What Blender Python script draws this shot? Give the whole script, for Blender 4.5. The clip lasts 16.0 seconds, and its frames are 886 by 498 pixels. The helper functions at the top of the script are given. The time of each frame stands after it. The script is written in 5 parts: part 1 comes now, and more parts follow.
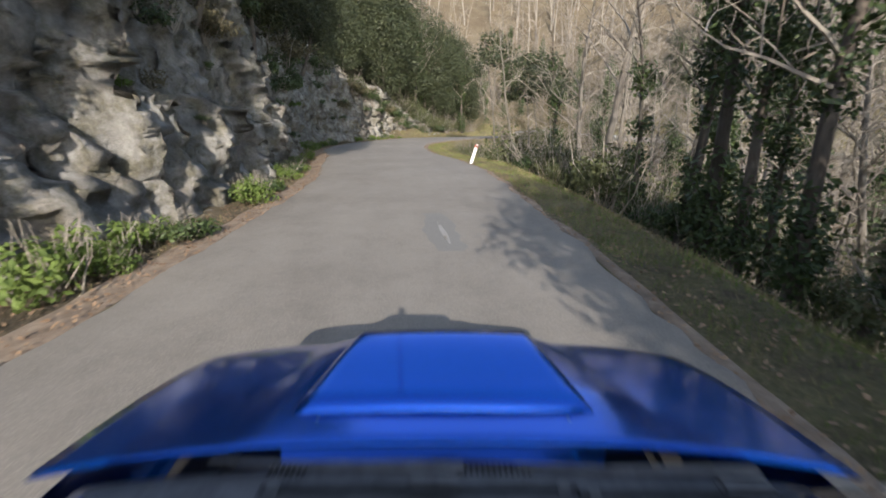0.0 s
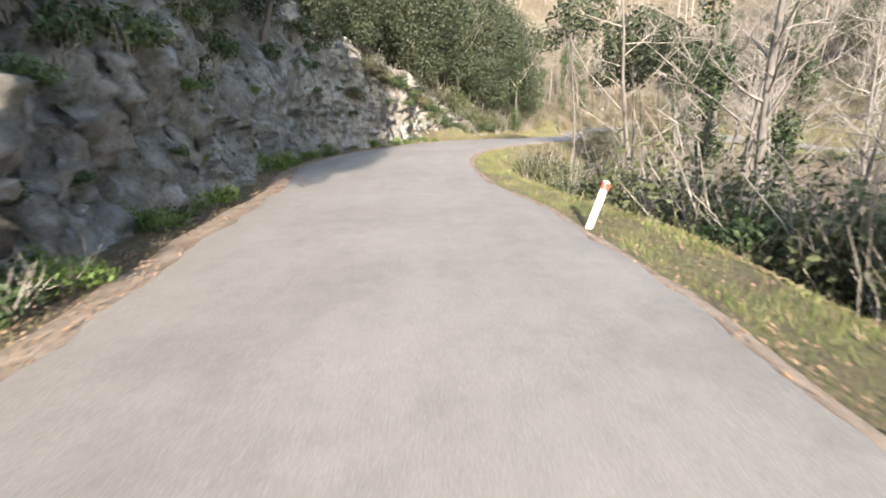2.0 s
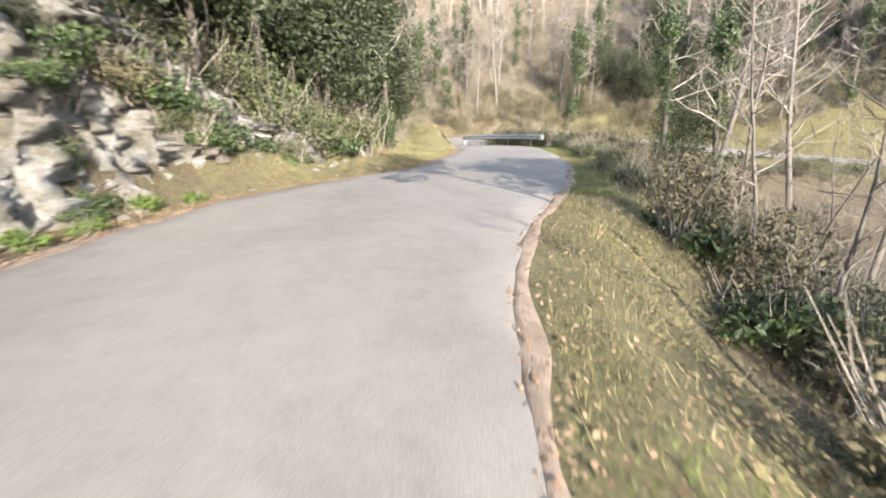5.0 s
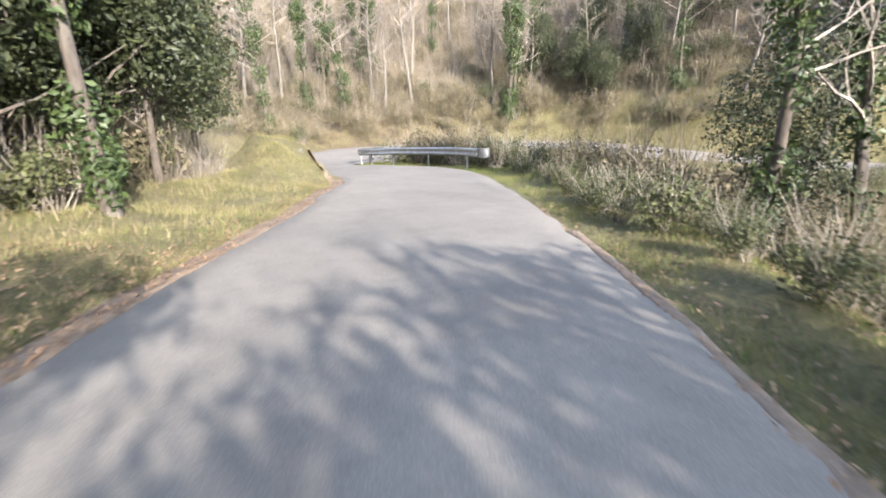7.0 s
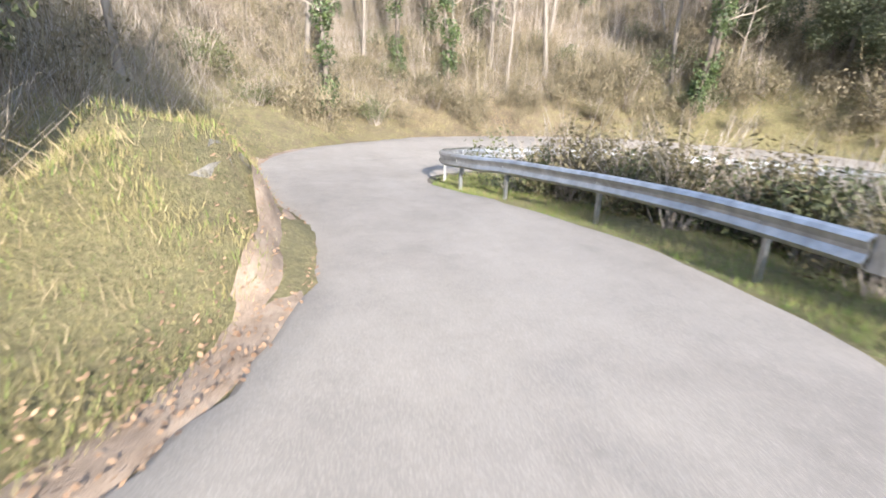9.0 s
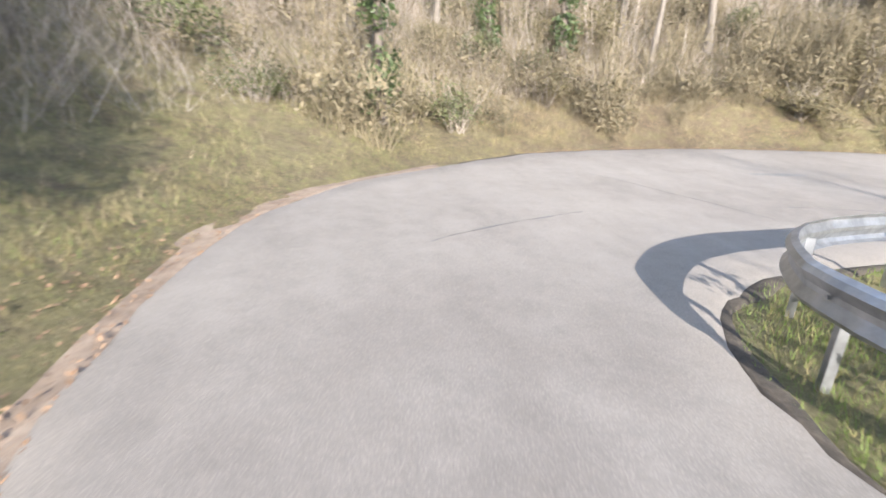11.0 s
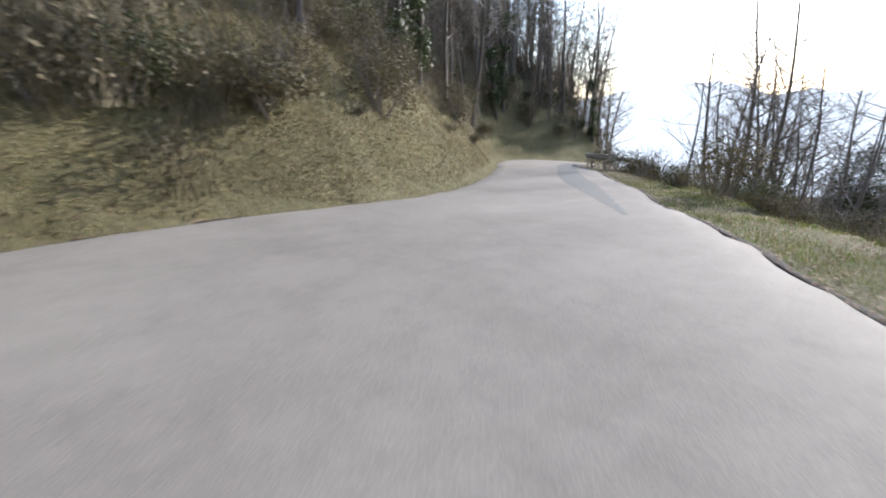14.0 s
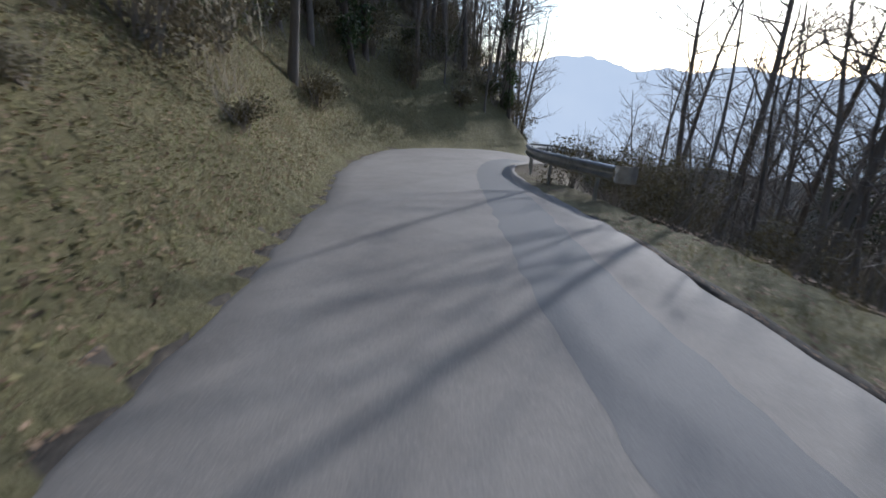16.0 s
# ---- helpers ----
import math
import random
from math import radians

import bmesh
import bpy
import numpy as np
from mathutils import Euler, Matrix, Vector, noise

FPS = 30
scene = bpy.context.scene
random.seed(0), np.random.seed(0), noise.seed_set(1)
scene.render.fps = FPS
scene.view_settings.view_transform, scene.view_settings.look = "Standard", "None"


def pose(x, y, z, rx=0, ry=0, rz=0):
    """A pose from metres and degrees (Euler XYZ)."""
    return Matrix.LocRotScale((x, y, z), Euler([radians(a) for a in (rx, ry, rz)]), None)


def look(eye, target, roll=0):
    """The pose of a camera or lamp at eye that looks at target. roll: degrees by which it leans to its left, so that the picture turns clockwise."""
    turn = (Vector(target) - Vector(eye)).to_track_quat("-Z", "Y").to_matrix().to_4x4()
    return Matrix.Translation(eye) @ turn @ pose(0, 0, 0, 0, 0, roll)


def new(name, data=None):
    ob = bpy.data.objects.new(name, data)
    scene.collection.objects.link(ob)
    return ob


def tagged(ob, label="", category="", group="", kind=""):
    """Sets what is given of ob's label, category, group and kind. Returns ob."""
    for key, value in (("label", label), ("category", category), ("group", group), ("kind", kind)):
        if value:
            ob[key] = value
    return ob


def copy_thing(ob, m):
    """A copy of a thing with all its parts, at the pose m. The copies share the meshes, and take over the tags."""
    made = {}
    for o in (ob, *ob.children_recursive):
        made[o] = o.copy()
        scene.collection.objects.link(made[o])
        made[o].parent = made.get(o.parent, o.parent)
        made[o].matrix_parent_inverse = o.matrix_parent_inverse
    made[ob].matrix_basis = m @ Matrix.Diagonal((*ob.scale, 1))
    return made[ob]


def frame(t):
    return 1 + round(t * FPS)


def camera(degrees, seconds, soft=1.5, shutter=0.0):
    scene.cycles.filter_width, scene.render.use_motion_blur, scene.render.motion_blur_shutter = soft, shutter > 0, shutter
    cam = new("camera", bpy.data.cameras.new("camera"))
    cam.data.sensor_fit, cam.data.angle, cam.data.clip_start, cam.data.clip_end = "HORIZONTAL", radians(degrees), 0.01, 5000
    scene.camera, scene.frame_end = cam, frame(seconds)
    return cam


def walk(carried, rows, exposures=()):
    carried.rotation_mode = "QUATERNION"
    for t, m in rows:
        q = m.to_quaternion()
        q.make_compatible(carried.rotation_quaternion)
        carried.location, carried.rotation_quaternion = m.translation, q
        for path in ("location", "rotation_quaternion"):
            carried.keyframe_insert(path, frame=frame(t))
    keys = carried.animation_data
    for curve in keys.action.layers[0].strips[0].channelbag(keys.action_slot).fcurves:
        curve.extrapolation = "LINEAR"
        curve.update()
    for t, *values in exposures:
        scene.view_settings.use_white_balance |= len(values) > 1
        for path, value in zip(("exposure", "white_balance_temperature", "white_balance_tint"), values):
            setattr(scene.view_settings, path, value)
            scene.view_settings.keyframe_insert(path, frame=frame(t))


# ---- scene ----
# ---------------------------------------------------------------- camera
FOV = 88.8
# seconds, x, y, z, heading (clockwise from +y), pitch down, lean
ROWS = [
    (0.0, 0.00, 0.00, 1.65, 6.41, 15.16, -0.08), (0.5, 0.27, 2.29, 1.70, 5.36, 15.15, -0.14),
    (1.0, 0.46, 4.81, 1.75, 4.04, 15.28, -0.20), (1.5, 0.57, 7.78, 1.80, 2.71, 15.48, 0.01),
    (2.0, 0.68, 11.03, 1.86, 1.19, 15.71, -0.19), (2.5, 0.79, 14.21, 1.91, -0.19, 15.67, -0.24),
    (3.0, 0.71, 17.56, 1.94, -0.98, 15.17, -0.88), (3.5, 0.68, 21.07, 1.99, -0.71, 14.61, -1.38),
    (4.0, 0.78, 24.70, 2.06, 2.04, 14.99, -1.42), (4.5, 1.16, 28.16, 2.13, 10.50, 15.56, -0.99),
    (5.0, 2.12, 31.47, 2.20, 22.00, 15.93, -0.91), (5.5, 3.62, 34.54, 2.25, 30.50, 16.21, -1.15),
    (6.0, 5.44, 37.43, 2.28, 32.40, 16.39, -1.82), (6.5, 7.33, 40.29, 2.30, 30.03, 16.48, -3.13),
    (7.0, 9.05, 43.09, 2.30, 31.19, 16.13, -2.16), (7.5, 10.76, 45.89, 2.28, 30.74, 16.72, -1.72),
    (8.0, 12.28, 48.76, 2.26, 28.59, 17.47, -1.60), (8.5, 13.50, 51.60, 2.22, 23.52, 17.80, -0.51),
    (9.0, 14.28, 54.13, 2.18, 17.82, 18.34, 1.66), (9.5, 14.92, 56.52, 2.13, 9.20, 17.87, 1.02),
    (10.0, 15.07, 58.87, 2.07, 0.60, 17.81, 0.75), (10.5, 14.98, 61.20, 2.00, -0.20, 18.16, 0.75),
    (11.0, 14.95, 63.61, 1.93, 11.20, 18.88, 1.02), (11.5, 15.66, 66.03, 1.85, 32.53, 20.01, 1.66),
    (12.0, 17.63, 68.26, 1.76, 56.45, 19.77, 1.34), (12.5, 20.69, 69.34, 1.69, 77.74, 17.73, 0.55),
    (13.0, 24.34, 69.57, 1.62, 94.35, 17.44, -0.81), (13.5, 28.32, 68.57, 1.54, 113.36, 17.88, -0.34),
    (14.0, 32.06, 66.20, 1.45, 130.73, 17.28, -0.52), (14.5, 35.03, 62.83, 1.33, 140.19, 17.66, -0.88),
    (15.0, 37.38, 59.70, 1.16, 144.14, 20.30, 0.53), (15.5, 39.47, 56.92, 0.93, 145.22, 20.83, 2.30),
    (16.0, 41.87, 53.79, 0.67, 145.38, 21.11, 2.53)]



def aim(x, y, z, heading, pitch, lean):
    h, p = radians(heading), radians(pitch)
    way = Vector((math.sin(h) * math.cos(p), math.cos(h) * math.cos(p), -math.sin(p)))
    return look((x, y, z), Vector((x, y, z)) + way * 10, lean)


cam = camera(FOV, 16.0, soft=1.7, shutter=0.22)
EXPOSURES = [(0.0, 1.15, 6800, 10), (1.2, 1.95, 6900, 10), (3.5, 2.2, 6900, 10), (7.0, 2.25, 6600, 12), (9.0, 2.3, 6600, 12), (11.5, 2.1, 6550, 12), (12.5, 1.85, 6500, 12), (13.5, 1.42, 6300, 12), (14.5, 1.1, 6150, 12), (15.3, 0.65, 5900, 11), (16.0, 0.32, 5700, 11)]
walk(cam, [(r[0], aim(*r[1:])) for r in ROWS], EXPOSURES)

# ---------------------------------------------------------------- light
SUN_AZ, SUN_EL = 180.9, 22.2
world = bpy.data.worlds.new("sky")
scene.world = world
world.use_nodes = True
wn = world.node_tree.nodes
sky = wn.new("ShaderNodeTexSky")
sky.sky_type = "NISHITA"
sky.sun_disc = False
sky.sun_elevation, sky.sun_rotation = radians(SUN_EL), radians(SUN_AZ)
sky.air_density, sky.dust_density, sky.ozone_density = 1.0, 0.8, 2.0
pale = wn.new("ShaderNodeHueSaturation")
pale.inputs["Saturation"].default_value = 0.85
world.node_tree.links.new(sky.outputs[0], pale.inputs["Color"])
world.node_tree.links.new(pale.outputs[0], wn["Background"].inputs[0])
wn["Background"].inputs[1].default_value = 0.15
sun_data = bpy.data.lights.new("sun", "SUN")
sun_data.energy, sun_data.angle, sun_data.color = 3.0, radians(0.53), (1.0, 0.945, 0.88)
sun = new("sun", sun_data)
sa, se = radians(SUN_AZ), radians(SUN_EL)
sun_way = Vector((math.sin(sa) * math.cos(se), math.cos(sa) * math.cos(se), math.sin(se)))
sun.matrix_world = look(sun_way * 60 + Vector((15, 40, 0)), (15, 40, 0))


# ---------------------------------------------------------------- materials
def material(name, rough=0.8, metal=0.0):
    m = bpy.data.materials.new(name)
    m.use_nodes = True
    b = m.node_tree.nodes["Principled BSDF"]
    b.inputs["Roughness"].default_value, b.inputs["Metallic"].default_value = rough, metal
    return m, m.node_tree, b


def node(nt, kind, **values):
    n = nt.nodes.new(kind)
    for k, v in values.items():
        n.inputs[k.replace("_", " ")].default_value = v
    return n


def noise_tex(nt, coord, scale, detail=4.0, rough=0.6, stretch=None):
    src = coord
    if stretch:
        mp = nt.nodes.new("ShaderNodeMapping")
        mp.inputs["Scale"].default_value = stretch
        nt.links.new(coord, mp.inputs[0])
        src = mp.outputs[0]
    n = node(nt, "ShaderNodeTexNoise", Scale=scale, Detail=detail, Roughness=rough)
    nt.links.new(src, n.inputs["Vector"])
    return n.outputs["Fac"]


def ramp(nt, fac, stops):
    r = nt.nodes.new("ShaderNodeValToRGB")
    e = r.color_ramp.elements
    while len(e) < len(stops):
        e.new(0.5)
    for el, (p, c) in zip(e, stops):
        el.position, el.color = p, (*c, 1) if len(c) == 3 else c
    nt.links.new(fac, r.inputs[0])
    return r.outputs[0]


def mix(nt, fac, a, b, mode="MIX"):
    n = nt.nodes.new("ShaderNodeMix")
    n.data_type, n.blend_type = "RGBA", mode
    for socket, v in ((n.inputs[0], fac), (n.inputs[6], a), (n.inputs[7], b)):
        if isinstance(v, (int, float)):
            socket.default_value = v
        elif isinstance(v, tuple):
            socket.default_value = (*v, 1)
        else:
            nt.links.new(v, socket)
    return n.outputs[2]


def bump(nt, b, height, strength, distance=0.02):
    n = node(nt, "ShaderNodeBump", Strength=strength, Distance=distance)
    nt.links.new(height, n.inputs["Height"])
    nt.links.new(n.outputs[0], b.inputs["Normal"])


def place(nt, which="Object"):
    if which == "World":
        return nt.nodes.new("ShaderNodeNewGeometry").outputs["Position"]
    return nt.nodes.new("ShaderNodeTexCoord").outputs[which]


def mat_asphalt():
    m, nt, b = material("worn_asphalt", 0.85)
    c = place(nt, "World")
    grain = noise_tex(nt, c, 90, 3, 0.7)
    stones = node(nt, "ShaderNodeTexVoronoi", Scale=55.0)
    nt.links.new(c, stones.inputs["Vector"])
    blotch = noise_tex(nt, c, 0.55, 5, 0.6)
    spots = noise_tex(nt, c, 3.2, 6, 0.7)
    streak = noise_tex(nt, c, 1.6, 4, 0.6, (1.0, 0.22, 1.0))
    col = ramp(nt, blotch, [(0.3, (0.195, 0.181, 0.163)), (0.55, (0.249, 0.231, 0.207)), (0.75, (0.297, 0.275, 0.249))])
    col = mix(nt, 0.35, col, ramp(nt, streak, [(0.35, (0.148, 0.133, 0.116)), (0.62, (0.281, 0.260, 0.236))]))
    col = mix(nt, 0.28, col, ramp(nt, spots, [(0.3, (0.127, 0.117, 0.106)), (0.5, (0.244, 0.224, 0.203)), (0.72, (0.339, 0.306, 0.270))]))
    col = mix(nt, 0.26, col, ramp(nt, grain, [(0.3, (0.106, 0.097, 0.087)), (0.7, (0.382, 0.347, 0.309))]))
    col = mix(nt, 0.18, col, ramp(nt, stones.outputs["Distance"], [(0.15, (0.477, 0.439, 0.386)), (0.5, (0.127, 0.117, 0.106))]))
    wear = noise_tex(nt, c, 0.23, 6, 0.7)
    col = mix(nt, 0.45, col, ramp(nt, wear, [(0.38, (0.382, 0.357, 0.328)), (0.5, (0.530, 0.510, 0.482)), (0.64, (0.636, 0.612, 0.569))]), "OVERLAY")
    nt.links.new(col, b.inputs["Base Color"])
    bump(nt, b, grain, 0.5, 0.006)
    return m


def mat_patch(name="tar_patch", dark=(0.1, 0.098, 0.095), light=(0.19, 0.185, 0.178)):
    m, nt, b = material(name, 0.8)
    c = place(nt, "World")
    grain = noise_tex(nt, c, 70, 4, 0.7)
    nt.links.new(ramp(nt, grain, [(0.3, dark), (0.7, light)]), b.inputs["Base Color"])
    bump(nt, b, grain, 0.5, 0.006)
    return m


def mat_tar():
    m, nt, b = material("tar_seam", 0.6)
    grain = noise_tex(nt, place(nt, "World"), 30, 4, 0.7)
    nt.links.new(ramp(nt, grain, [(0.3, (0.08, 0.077, 0.074)), (0.7, (0.16, 0.155, 0.15))]), b.inputs["Base Color"])
    return m


def mat_ground():
    """Leaf litter and turf; the mesh says how grassy a place is."""
    m, nt, b = material("leaf_litter_and_turf", 0.95)
    c = place(nt, "World")
    share = nt.nodes.new("ShaderNodeAttribute")
    share.attribute_name = "turf"
    big = noise_tex(nt, c, 0.35, 5, 0.6)
    mid = noise_tex(nt, c, 2.2, 6, 0.65)
    fine = noise_tex(nt, c, 22, 5, 0.75)
    litter = ramp(nt, fine, [(0.25, (0.045, 0.035, 0.022)), (0.5, (0.135, 0.1, 0.062)), (0.72, (0.27, 0.205, 0.135))])
    turf = ramp(nt, fine, [(0.25, (0.085, 0.085, 0.03)), (0.5, (0.2, 0.185, 0.075)), (0.75, (0.38, 0.32, 0.17))])
    add = nt.nodes.new("ShaderNodeMath")
    add.operation = "ADD"
    nt.links.new(mid, add.inputs[0])
    nt.links.new(share.outputs["Fac"], add.inputs[1])
    f = ramp(nt, add.outputs[0], [(0.62, (0, 0, 0)), (0.9, (1, 1, 1))])
    col = mix(nt, f, litter, turf)
    col = mix(nt, 0.35, col, ramp(nt, big, [(0.35, (0.06, 0.046, 0.028)), (0.65, (0.19, 0.16, 0.1))]))
    tufts = noise_tex(nt, c, 6.0, 5, 0.7)
    col = mix(nt, 0.5, col, ramp(nt, tufts, [(0.32, (0.25, 0.24, 0.22)), (0.5, (0.5, 0.5, 0.5)), (0.68, (0.74, 0.72, 0.66))]), "OVERLAY")
    nt.links.new(col, b.inputs["Base Color"])
    bump(nt, b, mix(nt, 0.5, mid, fine), 1.0, 0.16)
    return m


def mat_gravel():
    m, nt, b = material("stony_verge", 0.95)
    c = place(nt, "World")
    v = node(nt, "ShaderNodeTexVoronoi", Scale=70.0)
    nt.links.new(c, v.inputs["Vector"])
    f = noise_tex(nt, c, 3, 5, 0.7)
    col = ramp(nt, f, [(0.3, (0.17, 0.125, 0.09)), (0.55, (0.28, 0.215, 0.16)), (0.75, (0.38, 0.31, 0.24))])
    col = mix(nt, 0.2, col, ramp(nt, v.outputs["Distance"], [(0.1, (0.75, 0.72, 0.68)), (0.6, (0.2, 0.18, 0.16))]), "SOFT_LIGHT")
    nt.links.new(col, b.inputs["Base Color"])
    bump(nt, b, v.outputs["Distance"], 0.35, 0.02)
    return m


def mat_rock():
    m, nt, b = material("grey_limestone", 0.9)
    c = place(nt, "World")
    big = noise_tex(nt, c, 0.7, 6, 0.65)
    strata = noise_tex(nt, c, 1.3, 6, 0.7, (1.3, 1.3, 0.8))
    fine = noise_tex(nt, c, 14, 6, 0.75)
    col = ramp(nt, strata, [(0.28, (0.15, 0.142, 0.13)), (0.45, (0.35, 0.337, 0.318)), (0.6, (0.49, 0.475, 0.45)), (0.78, (0.59, 0.575, 0.54))])
    rust = ramp(nt, big, [(0.5, (0.0, 0.0, 0.0)), (0.72, (1, 1, 1))])
    col = mix(nt, rust, col, mix(nt, 0.55, col, (0.24, 0.155, 0.09)))
    col = mix(nt, 0.5, col, ramp(nt, fine, [(0.25, (0.05, 0.05, 0.045)), (0.55, (0.3, 0.29, 0.27)), (0.8, (0.6, 0.58, 0.54))]), "OVERLAY")
    moss = noise_tex(nt, c, 2.1, 6, 0.75)
    col = mix(nt, ramp(nt, moss, [(0.46, (0, 0, 0)), (0.6, (0.8, 0.8, 0.8))]), col, ramp(nt, fine, [(0.3, (0.075, 0.07, 0.045)), (0.7, (0.24, 0.215, 0.14))]))
    nt.links.new(col, b.inputs["Base Color"])
    bump(nt, b, mix(nt, 0.5, strata, fine), 1.0, 0.16)
    return m


def mat_random(name, dark, light, rough=0.7, island=True, thin=0.0):
    """Foliage and twig colours that differ from piece to piece."""
    m, nt, b = material(name, rough)
    if island:
        r = nt.nodes.new("ShaderNodeNewGeometry").outputs["Random Per Island"]
    else:
        r = nt.nodes.new("ShaderNodeObjectInfo").outputs["Random"]
    n = noise_tex(nt, place(nt, "World"), 1.4, 4, 0.6)
    mid = tuple((a + c) / 2 for a, c in zip(dark, light))
    col = mix(nt, 0.5, ramp(nt, r, [(0.0, dark), (0.6, mid), (1.0, light)]), ramp(nt, n, [(0.35, dark), (0.65, light)]))
    nt.links.new(col, b.inputs["Base Color"])
    if thin:
        t = nt.nodes.new("ShaderNodeBsdfTranslucent")
        nt.links.new(col, t.inputs[0])
        s = nt.nodes.new("ShaderNodeMixShader")
        s.inputs[0].default_value = thin
        nt.links.new(b.outputs[0], s.inputs[1])
        nt.links.new(t.outputs[0], s.inputs[2])
        nt.links.new(s.outputs[0], nt.nodes["Material Output"].inputs[0])
    return m


def mat_bark(name, dark, light):
    m, nt, b = material(name, 0.9)
    c = place(nt, "Object")
    r = nt.nodes.new("ShaderNodeObjectInfo").outputs["Random"]
    n = noise_tex(nt, c, 5, 5, 0.7, (2.0, 2.0, 0.35))
    f = noise_tex(nt, c, 1.1, 3, 0.6)
    col = ramp(nt, n, [(0.3, dark), (0.7, light)])
    col = mix(nt, ramp(nt, f, [(0.45, (0, 0, 0)), (0.65, (0.6, 0.6, 0.6))]), col, (0.22, 0.205, 0.18))
    col = mix(nt, 0.35, col, ramp(nt, r, [(0.0, dark), (1.0, light)]))
    nt.links.new(col, b.inputs["Base Color"])
    bump(nt, b, n, 0.7, 0.03)
    return m


def mat_plain(name, colour, rough=0.5, metal=0.0, wear=0.15, scale=9.0, coat=0.0):
    m, nt, b = material(name, rough, metal)
    n = noise_tex(nt, place(nt), scale, 5, 0.65)
    dark = tuple(c * (1 - wear) for c in colour)
    light = tuple(min(1, c * (1 + wear)) for c in colour)
    nt.links.new(ramp(nt, n, [(0.35, dark), (0.65, light)]), b.inputs["Base Color"])
    b.inputs["Coat Weight"].default_value = coat
    b.inputs["Coat Roughness"].default_value = 0.07
    return m


def mat_soil():
    m, nt, b = material("dark_soil", 0.95)
    f = noise_tex(nt, place(nt, "World"), 9, 6, 0.75)
    nt.links.new(ramp(nt, f, [(0.3, (0.035, 0.03, 0.025)), (0.55, (0.08, 0.066, 0.05)), (0.75, (0.16, 0.13, 0.095))]), b.inputs["Base Color"])
    bump(nt, b, f, 0.9, 0.04)
    return m


SOIL = mat_soil()
ASPHALT, PATCH, TAR, GROUND, GRAVEL, ROCK = mat_asphalt(), mat_patch(), mat_tar(), mat_ground(), mat_gravel(), mat_rock()
BARK = mat_bark("grey_brown_bark", (0.075, 0.063, 0.052), (0.24, 0.212, 0.178))
BARK_DARK = mat_bark("dark_bark", (0.04, 0.033, 0.027), (0.15, 0.12, 0.095))
TWIG = mat_random("bare_twigs", (0.135, 0.112, 0.09), (0.39, 0.345, 0.29), 0.85)
LEAF_DARK = mat_random("evergreen_leaves", (0.014, 0.023, 0.01), (0.088, 0.1, 0.042), 0.55, thin=0.2)
LEAF_IVY = mat_random("ivy_leaves", (0.018, 0.036, 0.012), (0.1, 0.14, 0.045), 0.5, thin=0.2)
LEAF_FERN = mat_random("fern_fronds", (0.06, 0.1, 0.02), (0.22, 0.3, 0.07), 0.7, thin=0.35)
LEAF_DRY = mat_random("bramble_leaves", (0.06, 0.052, 0.026), (0.23, 0.195, 0.108), 0.8, thin=0.2)
LEAF_SHRUB = mat_random("shrub_leaves", (0.03, 0.04, 0.016), (0.15, 0.16, 0.065), 0.7, thin=0.2)
GRASS = mat_random("grass_blades", (0.12, 0.115, 0.04), (0.44, 0.37, 0.18), 0.75, thin=0.3)
BRUSH = mat_random("dry_brushwood", (0.065, 0.055, 0.032), (0.28, 0.235, 0.15), 0.85, thin=0.15)
TURF = mat_random("fresh_grass", (0.07, 0.13, 0.02), (0.3, 0.38, 0.1), 0.7, thin=0.3)
STRAW = mat_random("dry_stalks", (0.2, 0.15, 0.08), (0.48, 0.4, 0.25), 0.85, thin=0.2)
COVER = mat_random("ground_cover", (0.085, 0.08, 0.028), (0.34, 0.295, 0.13), 0.75, thin=0.2)
FALLEN = mat_random("fallen_leaves", (0.14, 0.08, 0.045), (0.42, 0.28, 0.17), 0.85)
STEEL = mat_plain("galvanised_steel", (0.4, 0.41, 0.42), 0.42, 0.85, 0.22, 5.0)
WHITE = mat_plain("white_plastic", (0.78, 0.78, 0.75), 0.5, 0.0, 0.1)
RED = mat_plain("red_reflector", (0.55, 0.1, 0.06), 0.35)
BLUE = mat_plain("metallic_blue_paint", (0.001, 0.105, 0.6), 0.2, 0.85, 0.03, 3.0, 0.6)
BLACK = mat_plain("black_plastic", (0.12, 0.122, 0.13), 0.5, 0.0, 0.3, 20.0)
RUBBER = mat_plain("black_rubber", (0.014, 0.014, 0.015), 0.7)
CHROME = mat_plain("polished_metal", (0.7, 0.7, 0.7), 0.15, 1.0)
LAMP = mat_plain("headlight_lens", (0.7, 0.72, 0.75), 0.08, 0.0, 0.05)


def mat_glass():
    m, nt, b = material("tinted_glass", 0.02)
    b.inputs["Base Color"].default_value = (0.06, 0.08, 0.09, 1)
    b.inputs["Transmission Weight"].default_value = 0.75
    b.inputs["IOR"].default_value = 1.45
    return m


GLASS = mat_glass()


# ---------------------------------------------------------------- mesh helpers
def mesh_of(name, verts, faces, mat, smooth=False):
    me = bpy.data.meshes.new(name)
    me.from_pydata([tuple(v) for v in verts], [], [tuple(f) for f in faces])
    me.materials.append(mat)
    if smooth:
        me.polygons.foreach_set("use_smooth", [True] * len(me.polygons))
    me.update()
    return me


